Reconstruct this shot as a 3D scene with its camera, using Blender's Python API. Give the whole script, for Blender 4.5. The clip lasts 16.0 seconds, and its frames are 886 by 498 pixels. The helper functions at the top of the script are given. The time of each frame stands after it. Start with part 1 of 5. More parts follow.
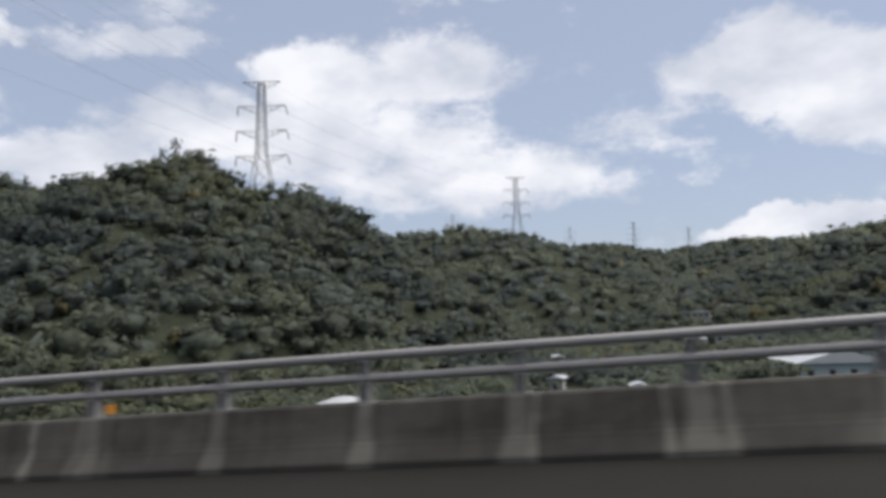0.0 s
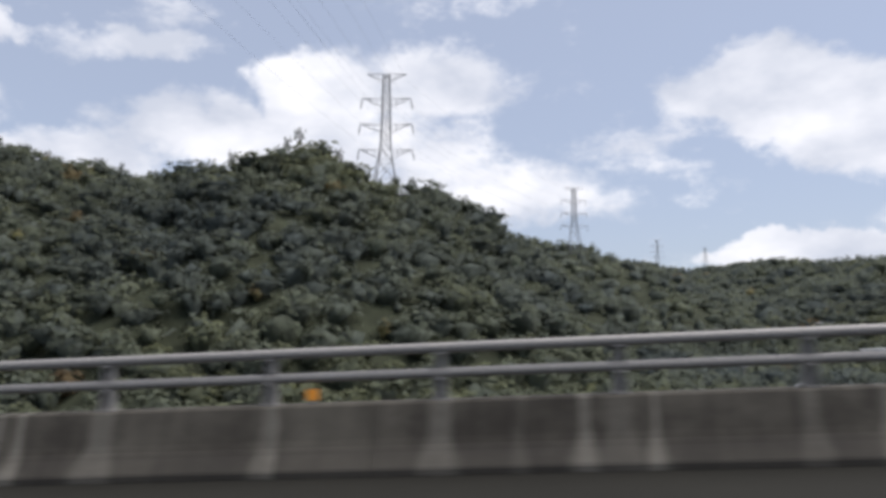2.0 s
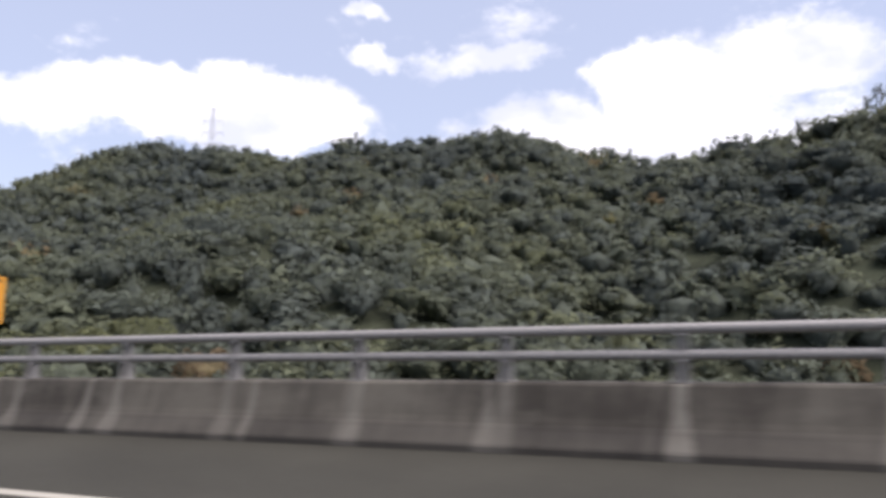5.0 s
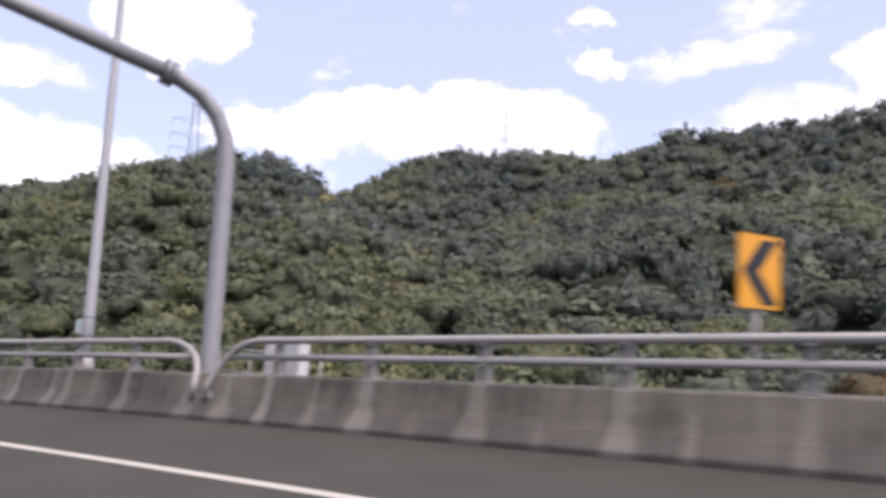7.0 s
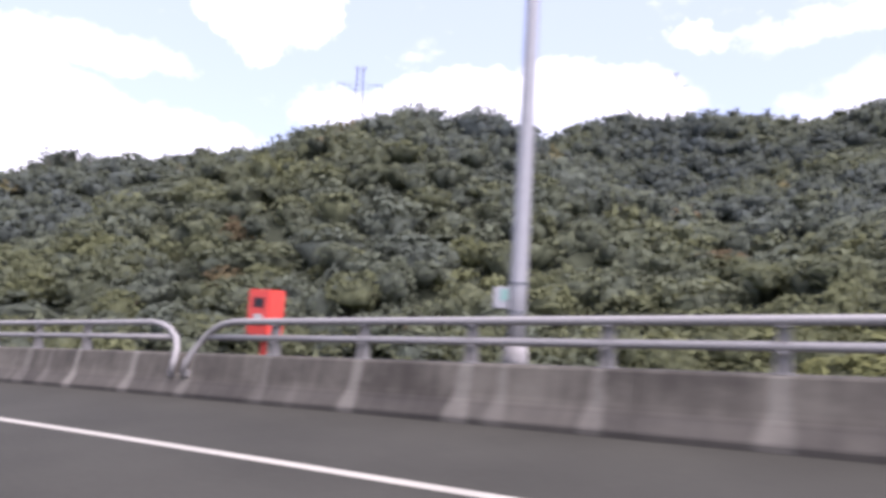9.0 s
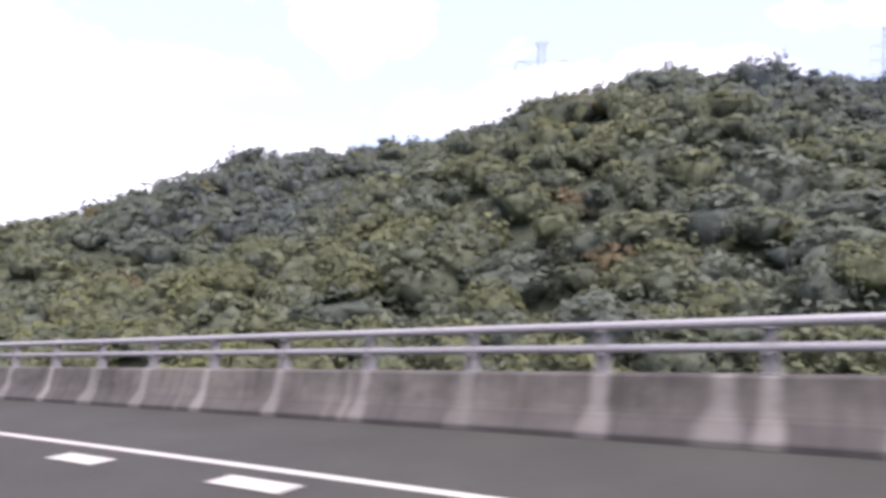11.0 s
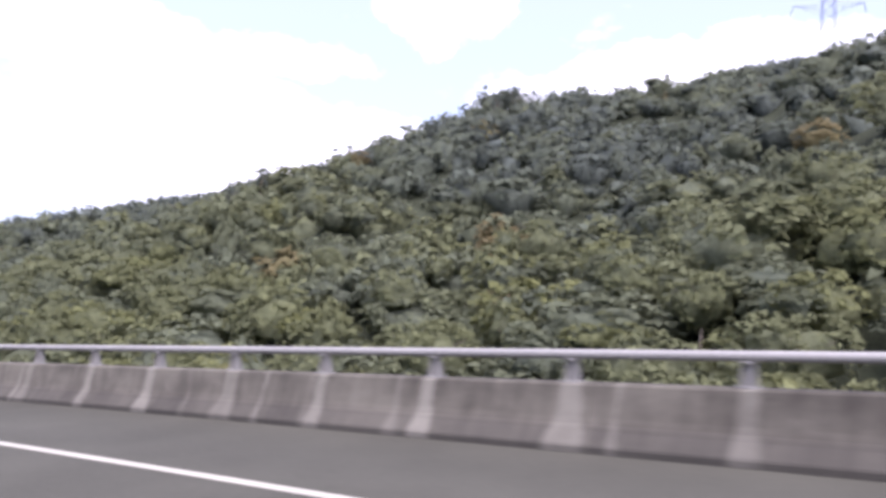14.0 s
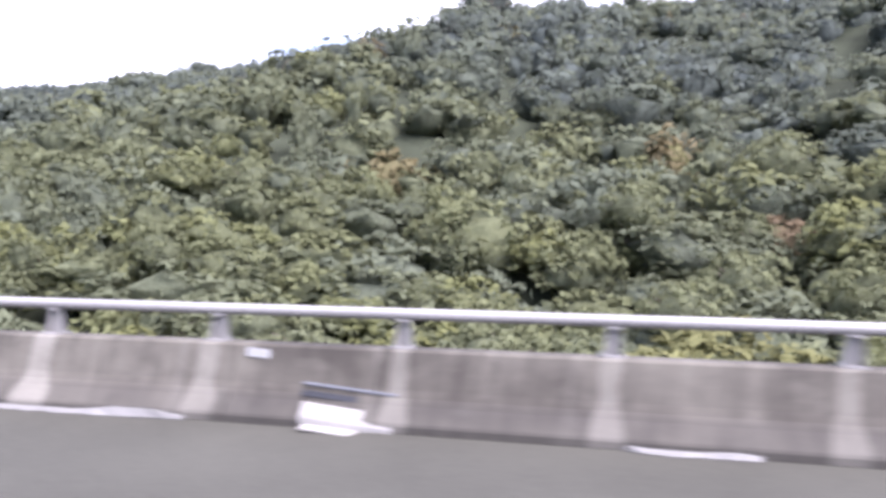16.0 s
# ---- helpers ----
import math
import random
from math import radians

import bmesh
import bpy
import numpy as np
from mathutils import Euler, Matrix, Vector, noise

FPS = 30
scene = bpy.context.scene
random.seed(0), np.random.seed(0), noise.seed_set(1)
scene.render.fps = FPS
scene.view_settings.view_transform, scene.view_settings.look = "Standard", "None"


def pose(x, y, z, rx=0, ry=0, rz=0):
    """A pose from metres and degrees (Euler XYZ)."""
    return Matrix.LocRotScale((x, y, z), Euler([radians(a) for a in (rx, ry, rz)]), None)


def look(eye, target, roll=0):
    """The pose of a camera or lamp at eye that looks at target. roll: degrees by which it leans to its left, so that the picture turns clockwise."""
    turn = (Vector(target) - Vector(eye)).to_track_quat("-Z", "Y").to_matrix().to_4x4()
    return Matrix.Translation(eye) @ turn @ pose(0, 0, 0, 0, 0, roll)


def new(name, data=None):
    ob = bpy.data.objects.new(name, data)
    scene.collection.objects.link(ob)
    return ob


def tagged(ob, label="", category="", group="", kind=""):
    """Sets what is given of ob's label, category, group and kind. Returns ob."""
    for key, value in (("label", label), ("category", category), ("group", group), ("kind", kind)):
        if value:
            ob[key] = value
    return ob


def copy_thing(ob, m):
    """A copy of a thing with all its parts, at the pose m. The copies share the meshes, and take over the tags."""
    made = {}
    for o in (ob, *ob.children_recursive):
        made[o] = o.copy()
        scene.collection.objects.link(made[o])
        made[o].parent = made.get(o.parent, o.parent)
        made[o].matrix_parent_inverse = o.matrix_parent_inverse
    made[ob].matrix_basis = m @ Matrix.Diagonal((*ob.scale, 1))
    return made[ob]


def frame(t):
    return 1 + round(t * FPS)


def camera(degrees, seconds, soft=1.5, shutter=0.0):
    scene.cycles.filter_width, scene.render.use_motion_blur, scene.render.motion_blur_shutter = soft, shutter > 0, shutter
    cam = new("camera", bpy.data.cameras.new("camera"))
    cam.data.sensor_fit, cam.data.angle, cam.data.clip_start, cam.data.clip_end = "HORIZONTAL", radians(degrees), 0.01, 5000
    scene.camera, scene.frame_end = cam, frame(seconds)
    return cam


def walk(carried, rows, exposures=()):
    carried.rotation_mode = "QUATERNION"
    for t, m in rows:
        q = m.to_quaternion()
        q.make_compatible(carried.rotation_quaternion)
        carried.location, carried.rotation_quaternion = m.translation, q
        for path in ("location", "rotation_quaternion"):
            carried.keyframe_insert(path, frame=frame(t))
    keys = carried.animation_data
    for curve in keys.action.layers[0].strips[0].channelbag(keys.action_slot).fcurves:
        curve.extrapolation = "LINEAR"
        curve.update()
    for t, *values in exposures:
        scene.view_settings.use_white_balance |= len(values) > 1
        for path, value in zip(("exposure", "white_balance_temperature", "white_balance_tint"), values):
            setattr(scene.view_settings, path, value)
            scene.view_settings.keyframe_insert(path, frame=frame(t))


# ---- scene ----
# ------------------------------------------------------------------ road geometry
KAPPA, EYE_HEIGHT = 0.0023369, 1.749
RADIUS = 1.0 / KAPPA
BARRIER, EDGE_LINE = 8.502, 5.399          # metres to the right of the car's line
GRADE_A, GRADE_B = 0.05287, 0.07161


def road_z(s):
    """Height of the carriageway at station s on the car's line (it falls, and more steeply after 160 m)."""
    x = min(max((s - 160.0) / 104.0, 0.0), 1.0)
    z = GRADE_A * min(s, 160.0) + 104.0 * (GRADE_A * x + (GRADE_B - GRADE_A) * x * x / 2) + GRADE_B * max(s - 264.0, 0.0)
    return -z


def bank(s):
    """Cross fall of the carriageway, which rises to the outside of the bend and levels out after it."""
    return float(np.interp(s, (0, 100, 200, 300, 345, 390), (0.0151, 0.0527, 0.0641, 0.0335, -0.0006, -0.0323)))


def on_road(s, d, z=0.0):
    """A point at station s, d metres to the right of the car's line, z above the banked carriageway."""
    a, r = KAPPA * s, RADIUS + d
    return Vector((-r * math.sin(a), r * math.cos(a) - RADIUS, road_z(s) + bank(s) * d + z))


def road_frame(s, d=0.0, z=0.0):
    """Pose at a station: x against the travel direction, y away from the road, z up."""
    return Matrix.Translation(on_road(s, d, z)) @ Matrix.Rotation(KAPPA * s, 4, "Z")


# ------------------------------------------------------------------ camera and its drive
cam = camera(62.89, 16.0, soft=3.7, shutter=0.16)
# seconds, station, drift to the right, then yaw against the road's normal, pitch, roll
DRIVE = [
    (0.0, 0.00, -0.46, 13.74, 5.83, 1.73),
    (0.5, 11.62, -0.19, 14.40, 6.38, -1.25),
    (1.0, 23.65, -0.13, 10.93, 5.19, -1.21),
    (1.5, 35.90, 0.01, 10.85, 7.35, -0.28),
    (2.0, 48.24, 0.14, 6.61, 6.84, -0.31),
    (2.5, 60.09, 0.13, 11.51, 7.47, -1.15),
    (3.0, 71.78, 0.21, 13.25, 6.35, -1.98),
    (3.5, 83.64, 0.26, 15.76, 6.61, -1.64),
    (4.0, 95.64, 0.25, 17.96, 6.46, -1.82),
    (4.5, 107.64, 0.21, 20.76, 6.28, -1.83),
    (5.0, 119.65, 0.14, 23.70, 6.09, -1.77),
    (5.5, 131.65, 0.08, 26.33, 5.94, -1.72),
    (6.0, 143.65, 0.05, 28.19, 5.86, -1.76),
    (6.5, 155.38, 0.03, 33.55, 5.68, -2.58),
    (7.0, 167.19, -0.05, 35.30, 6.19, -2.82),
    (7.5, 179.22, 0.01, 35.01, 5.54, -2.32),
    (8.0, 191.19, -0.05, 34.95, 4.75, -2.74),
    (8.5, 202.96, -0.06, 35.77, 4.52, -3.50),
    (9.0, 214.82, -0.08, 36.03, 4.26, -3.39),
    (9.5, 226.67, -0.12, 36.54, 4.13, -2.92),
    (10.0, 238.52, -0.16, 37.10, 4.08, -2.32),
    (10.5, 250.38, -0.18, 37.55, 4.06, -1.81),
    (11.0, 262.23, -0.16, 37.69, 4.02, -1.64),
    (11.5, 273.96, 0.01, 40.61, 4.21, -1.77),
    (12.0, 286.28, -0.05, 39.57, 3.34, -1.86),
    (12.5, 298.53, 0.12, 37.61, 3.87, -1.97),
    (13.0, 310.36, 0.26, 35.69, 2.33, -3.21),
    (13.5, 322.60, 0.16, 34.61, 2.48, -2.86),
    (14.0, 334.63, 0.27, 34.40, 2.44, -2.20),
    (14.5, 346.04, 0.69, 30.16, -0.09, -2.67),
    (15.0, 357.04, 0.91, 29.21, 0.70, -1.95),
    (15.3, 364.97, 0.76, 25.20, 0.15, -2.05),
    (15.5, 370.56, 1.24, 20.40, -0.76, -3.61),
    (16.0, 382.34, 1.66, 13.51, -2.61, -4.44),
]


def drive_pose(t, s, q, yaw, pitch, roll):
    a, r = KAPPA * s, RADIUS + q
    return pose(-r * math.sin(a), r * math.cos(a) - RADIUS, road_z(s) + EYE_HEIGHT,
                90 + pitch, roll, yaw + math.degrees(KAPPA * s))


walk(cam, [(row[0], drive_pose(*row)) for row in DRIVE],
     exposures=[(0.0, -0.06, 6200, 13), (0.5, -0.15, 6200, 13), (1.0, 0.05, 6200, 14), (2.5, 0.06, 6200, 14), (3.0, 0.3, 6200, 16), (3.5, 0.38, 6200, 17),
                (6.0, 0.6, 6250, 23), (8.5, 0.9, 5950, 29), (11.0, 1.16, 5850, 30), (11.6, 0.9, 5840, 31), (13.0, 0.91, 5850, 30), (13.5, 1.25, 5860, 29), (14.0, 1.1, 5800, 29),
                (14.5, 1.12, 5800, 28), (15.0, 1.36, 5800, 28), (15.5, 1.4, 5760, 29), (16.0, 1.7, 5660, 28)])

# ------------------------------------------------------------------ sky and sun
SUN_AZ, SUN_EL = radians(-80), radians(62)      # azimuth counted from +Y towards -X
world = bpy.data.worlds.new("sky")
scene.world = world
world.use_nodes = True

nt = world.node_tree
nt.nodes.clear()


def nodes_of(tree):
    def add(kind, **inputs):
        nd = tree.nodes.new(kind)
        for key, value in inputs.items():
            nd.inputs[key.replace("_", " ")].default_value = value
        return nd
    return add


def link(tree, a, b):
    tree.links.new(a, b)


wn = nodes_of(nt)
sky = nt.nodes.new("ShaderNodeTexSky")
sky.sky_type, sky.sun_disc = "NISHITA", False
sky.sun_elevation, sky.sun_rotation = SUN_EL, -SUN_AZ
sky.dust_density, sky.air_density, sky.ozone_density = 1.5, 1.0, 2.0
# cumulus banks, then thinner sheets: azimuth and elevation of each, with its half width and half height, in degrees
CUMULUS = [(-12, 17.5, 7.5, 3.8), (-17, 15, 7, 4.2), (-14, 6, 7, 1.4), (54, 16, 9, 2.8), (61, 15.5, 10, 2.6), (78.5, 20.8, 3.4, 2.8), (83, 21, 3.2, 2.4), (80.5, 18.6, 2.8, 1.6),
           (23, 18.5, 6, 3.6), (30, 15, 6, 2.5), (99, 9, 15, 6), (108, 16.5, 12, 3)]
SHEETS = [(15, 19.5, 9, 3.4), (22, 14.5, 13, 3.6), (10, 11, 11, 2.4), (37, 20.6, 6, 1.3), (41, 12, 7, 2.2), (46, 20.6, 3.0, 0.8), (46.8, 23.4, 2.6, 0.7),
          (33, 15, 7, 2.5), (92, 16.3, 6, 1.5), (89, 11, 11, 2.2), (70, 14.5, 7, 2)]


def wmath(op, a, b=None, c=None):
    nd = nt.nodes.new("ShaderNodeMath")
    nd.operation = op
    for k, v in enumerate((a, b, c)):
        if v is None:
            continue
        if isinstance(v, (int, float)):
            nd.inputs[k].default_value = v
        else:
            link(nt, v, nd.inputs[k])
    return nd.outputs[0]


geo = nt.nodes.new("ShaderNodeTexCoord")
sep = nt.nodes.new("ShaderNodeSeparateXYZ")
link(nt, geo.outputs["Generated"], sep.inputs[0])
azim = wmath("MULTIPLY", wmath("ARCTAN2", wmath("MULTIPLY", sep.outputs[0], -1.0), sep.outputs[1]), 57.2958)
elev = wmath("MULTIPLY", wmath("ARCSINE", sep.outputs[2]), 57.2958)
warp = wn("ShaderNodeTexNoise", Scale=7.0, Detail=7.0, Roughness=0.6)
link(nt, geo.outputs["Generated"], warp.inputs["Vector"])
bend = nt.nodes.new("ShaderNodeSeparateColor")
link(nt, warp.outputs["Color"], bend.inputs[0])
azim_w = wmath("ADD", azim, wmath("MULTIPLY", wmath("SUBTRACT", bend.outputs[0], 0.5), 11.0))
elev_w = wmath("ADD", elev, wmath("MULTIPLY", wmath("SUBTRACT", bend.outputs[1], 0.5), 6.0))
field = None
for ca, ce, cw, ch in CUMULUS + SHEETS:
    u = wmath("MULTIPLY", wmath("SUBTRACT", azim_w, float(ca)), 1.0 / cw)
    v = wmath("MULTIPLY", wmath("SUBTRACT", elev_w, float(ce)), 1.0 / ch)
    e = wmath("MULTIPLY", wmath("SUBTRACT", 1.0, wmath("ADD", wmath("MULTIPLY", u, u), wmath("MULTIPLY", v, v))), 1.35 if (ca, ce, cw, ch) in SHEETS else 2.6)
    field = e if field is None else wmath("MAXIMUM", field, e)
stretch = nt.nodes.new("ShaderNodeMapping")
stretch.inputs["Scale"].default_value = (1.0, 1.0, 1.9)
link(nt, geo.outputs["Generated"], stretch.inputs[0])
puff = wn("ShaderNodeTexNoise", Scale=9.0, Detail=9.0, Roughness=0.68)
billow = wn("ShaderNodeTexNoise", Scale=3.2, Detail=6.0, Roughness=0.6)
for nd in (puff, billow):
    link(nt, stretch.outputs[0], nd.inputs["Vector"])
loose = wmath("MULTIPLY", wmath("SUBTRACT", billow.outputs[0], 0.66), 6.0)      # scattered cloud everywhere else
dens = wmath("ADD", wmath("MAXIMUM", wmath("MAXIMUM", field, -1.2), loose), wmath("MULTIPLY", wmath("SUBTRACT", puff.outputs[0], 0.5), 4.4))
cover = nt.nodes.new("ShaderNodeMapRange")
cover.interpolation_type = "SMOOTHSTEP"
cover.inputs["From Min"].default_value, cover.inputs["From Max"].default_value = -0.6, 0.95
link(nt, dens, cover.inputs["Value"])
shade = nt.nodes.new("ShaderNodeValToRGB")
shade.color_ramp.elements[0].position, shade.color_ramp.elements[0].color = 0.36, (0.62, 0.65, 0.70, 1)
shade.color_ramp.elements[1].position, shade.color_ramp.elements[1].color = 0.62, (1.0, 0.99, 0.97, 1)
soft_puff = wn("ShaderNodeTexNoise", Scale=6.0, Detail=5.0)
link(nt, stretch.outputs[0], soft_puff.inputs["Vector"])
link(nt, soft_puff.outputs[0], shade.inputs[0])
thin = nt.nodes.new("ShaderNodeMix")               # thin veil of haze over the blue
thin.data_type = "RGBA"
thin.inputs[0].default_value = 0.55
link(nt, sky.outputs[0], thin.inputs[6])
thin.inputs[7].default_value = (5.2, 5.6, 6.3, 1)
bg_sky, bg_cloud = wn("ShaderNodeBackground", Strength=0.115), wn("ShaderNodeBackground", Strength=1.05)
link(nt, thin.outputs[2], bg_sky.inputs[0])
link(nt, shade.outputs[0], bg_cloud.inputs[0])
blend = nt.nodes.new("ShaderNodeMixShader")
link(nt, wmath("MULTIPLY", cover.outputs[0], 0.93), blend.inputs[0])
link(nt, bg_sky.outputs[0], blend.inputs[1])
link(nt, bg_cloud.outputs[0], blend.inputs[2])
wout = nt.nodes.new("ShaderNodeOutputWorld")
link(nt, blend.outputs[0], wout.inputs[0])

sun = new("sun", bpy.data.lights.new("sun", "SUN"))
sun.data.energy, sun.data.angle, sun.data.color = 5.0, radians(60.0), (1.0, 0.95, 0.88)
sun.matrix_world = look((0, 0, 300), (300 * math.sin(SUN_AZ) * math.cos(SUN_EL), -300 * math.cos(SUN_AZ) * math.cos(SUN_EL), 300 - 300 * math.sin(SUN_EL)))


# ------------------------------------------------------------------ materials
def material(name, build):
    m = bpy.data.materials.new(name)
    m.use_nodes = True
    m.node_tree.nodes.clear()
    build(m.node_tree, nodes_of(m.node_tree))
    return m


def plain(name, colour, rough=0.7, metal=0.0, vary=0.15, scale=4.0, bump=0.05, gloss=0.5):
    """A surface of one material with stains at a large and grain at a small scale."""
    def build(t, add):
        bsdf, out = add("ShaderNodeBsdfPrincipled", Roughness=rough, Metallic=metal), add("ShaderNodeOutputMaterial")
        bsdf.inputs["Specular IOR Level"].default_value = gloss
        co = add("ShaderNodeTexCoord")
        big, fine = add("ShaderNodeTexNoise", Scale=scale * 0.2, Detail=5.0), add("ShaderNodeTexNoise", Scale=scale * 6, Detail=4.0)
        for nz in (big, fine):
            link(t, co.outputs["Object"], nz.inputs["Vector"])
        mix = add("ShaderNodeMath")
        mix.operation = "ADD"
        link(t, big.outputs[0], mix.inputs[0])
        link(t, fine.outputs[0], mix.inputs[1])
        ramp = add("ShaderNodeMapRange")
        ramp.inputs["From Min"].default_value, ramp.inputs["From Max"].default_value = 0.6, 1.4
        ramp.inputs["To Min"].default_value, ramp.inputs["To Max"].default_value = 1 - vary, 1 + vary
        link(t, mix.outputs[0], ramp.inputs["Value"])
        hsv = add("ShaderNodeHueSaturation", Color=(*colour, 1))
        link(t, ramp.outputs[0], hsv.inputs["Value"])
        link(t, hsv.outputs[0], bsdf.inputs["Base Color"])
        bp = add("ShaderNodeBump", Strength=bump, Distance=0.02)
        link(t, fine.outputs[0], bp.inputs["Height"])
        link(t, bp.outputs[0], bsdf.inputs["Normal"])
        link(t, bsdf.outputs[0], out.inputs[0])
    return material(name, build)


def leaf_material():
    def build(t, add):
        out = add("ShaderNodeOutputMaterial")
        tint, geo, nrm = add("ShaderNodeAttribute"), add("ShaderNodeNewGeometry"), add("ShaderNodeAttribute")
        tint.attribute_name, nrm.attribute_name = "tint", "spread"
        turn = add("ShaderNodeVectorTransform")
        turn.vector_type, turn.convert_from, turn.convert_to = "NORMAL", "OBJECT", "WORLD"
        link(t, nrm.outputs["Vector"], turn.inputs[0])
        ramp = add("ShaderNodeValToRGB")
        e = ramp.color_ramp.elements
        # the low end is bluish grey: distance haze put into the leaf colour
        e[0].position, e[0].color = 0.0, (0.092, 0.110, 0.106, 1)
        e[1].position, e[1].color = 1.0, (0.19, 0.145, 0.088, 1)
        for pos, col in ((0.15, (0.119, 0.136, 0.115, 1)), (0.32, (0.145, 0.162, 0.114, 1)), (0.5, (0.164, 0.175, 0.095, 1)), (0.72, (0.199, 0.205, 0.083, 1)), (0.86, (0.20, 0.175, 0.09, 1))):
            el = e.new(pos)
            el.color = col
        link(t, tint.outputs["Fac"], ramp.inputs[0])
        hsv = add("ShaderNodeHueSaturation")
        rng = add("ShaderNodeMapRange")
        rng.inputs["To Min"].default_value, rng.inputs["To Max"].default_value = 1.2, 1.5
        link(t, geo.outputs["Random Per Island"], rng.inputs["Value"])
        link(t, ramp.outputs[0], hsv.inputs["Color"])
        bsdf, tr, mx = add("ShaderNodeBsdfPrincipled", Roughness=0.85), add("ShaderNodeBsdfTranslucent"), add("ShaderNodeMixShader", Fac=0.6)
        bsdf.inputs["Specular IOR Level"].default_value = 0.15
        clump, fine = add("ShaderNodeTexNoise", Scale=0.9, Detail=3.0, Roughness=0.6), add("ShaderNodeTexNoise", Scale=4.0, Detail=3.0, Roughness=0.7)
        for nz in (clump, fine):
            link(t, geo.outputs["Position"], nz.inputs["Vector"])
        both = add("ShaderNodeMath")
        both.operation = "ADD"
        link(t, clump.outputs[0], both.inputs[0])
        link(t, fine.outputs[0], both.inputs[1])
        relief = add("ShaderNodeBump", Strength=0.65, Distance=0.6)
        link(t, both.outputs[0], relief.inputs["Height"])
        link(t, turn.outputs[0], relief.inputs["Normal"])
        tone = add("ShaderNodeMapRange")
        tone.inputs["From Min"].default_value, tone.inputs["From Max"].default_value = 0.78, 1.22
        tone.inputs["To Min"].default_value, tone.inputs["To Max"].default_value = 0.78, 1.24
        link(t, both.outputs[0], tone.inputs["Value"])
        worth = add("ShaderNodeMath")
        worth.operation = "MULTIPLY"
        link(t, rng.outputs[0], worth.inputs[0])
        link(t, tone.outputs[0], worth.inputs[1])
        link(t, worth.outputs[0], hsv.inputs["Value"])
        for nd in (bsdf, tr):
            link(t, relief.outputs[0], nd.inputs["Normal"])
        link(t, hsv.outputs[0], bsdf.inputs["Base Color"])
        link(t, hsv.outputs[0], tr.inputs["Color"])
        link(t, bsdf.outputs[0], mx.inputs[1])
        link(t, tr.outputs[0], mx.inputs[2])
        link(t, mx.outputs[0], out.inputs[0])
    return material("leaves", build)


LEAVES = leaf_material()
BARK = plain("bark", (0.16, 0.13, 0.10), 0.9, 0, 0.3, 6)
SOIL = plain("undergrowth", (0.032, 0.036, 0.022), 0.95, 0, 0.7, 0.9, 0.6, 0.1)
ASPHALTS = [plain("asphalt", (v, v * 0.955, v * 0.75), 0.9, 0, 0.22, 3.0, 0.25, 0.15) for v in (0.016, 0.038, 0.056)]
CONCRETE = plain("barrier_concrete", (0.27, 0.255, 0.24), 0.85, 0, 0.25, 2.0, 0.15)
GALVANISED = plain("galvanised_steel", (0.225, 0.213, 0.196), 0.6, 0.1, 0.14, 3.0)
WHITE_PAINT = plain("road_marking_paint", (0.30, 0.28, 0.225), 0.6, 0, 0.12, 4.0)


# ------------------------------------------------------------------ mesh helpers
def mesh_from(name, verts, faces, mat=None, smooth=False):
    me = bpy.data.meshes.new(name)
    me.from_pydata([tuple(v) for v in verts], [], faces)
    if mat:
        me.materials.append(mat)
    if smooth:
        me.polygons.foreach_set("use_smooth", [True] * len(me.polygons))
    me.update()
    return me


def big_mesh(name, verts, quads, mat, attr=None, spread=None):
    """A mesh from numpy arrays: verts (n, 3), quads (m, 4), and a float for each vertex as 'tint'."""
    me = bpy.data.meshes.new(name)
    me.vertices.add(len(verts))
    me.vertices.foreach_set("co", np.asarray(verts, np.float32).ravel())
    me.loops.add(quads.size)
    me.loops.foreach_set("vertex_index", quads.astype(np.int32).ravel())
    me.polygons.add(len(quads))
    me.polygons.foreach_set("loop_start", np.arange(0, quads.size, quads.shape[1], dtype=np.int32))
    me.polygons.foreach_set("use_smooth", np.ones(len(quads), bool))
    me.update(calc_edges=True)
    if attr is not None:
        a = me.attributes.new("tint", "FLOAT", "POINT")
        a.data.foreach_set("value", np.asarray(attr, np.float32))
    if spread is not None:
        a = me.attributes.new("spread", "FLOAT_VECTOR", "POINT")
        a.data.foreach_set("vector", np.asarray(spread, np.float32).ravel())
    me.materials.append(mat)
    return me


def part(name, me, parent, label=""):
    ob = new(name, me)
    ob.parent = parent
    return tagged(ob, label)


def loft(name, s0, s1, step, profile, mat, closed=True, smooth=False):
    """A profile of (metres right, metres up) carried along the road from s0 to s1."""
    count = max(2, int(round((s1 - s0) / step)) + 1)
    n, verts, faces = len(profile), [], []
    for i in range(count):
        s = s0 + (s1 - s0) * i / (count - 1)
        verts += [on_road(s, d, z) for d, z in profile]
    span = n if closed else n - 1
    for i in range(count - 1):
        for j in range(span):
            k = (j + 1) % n
            faces.append((i * n + j, i * n + k, (i + 1) * n + k, (i + 1) * n + j))
    if closed:
        faces += [tuple(range(n - 1, -1, -1)), tuple(range((count - 1) * n, count * n))]
    return mesh_from(name, verts, faces, mat, smooth)


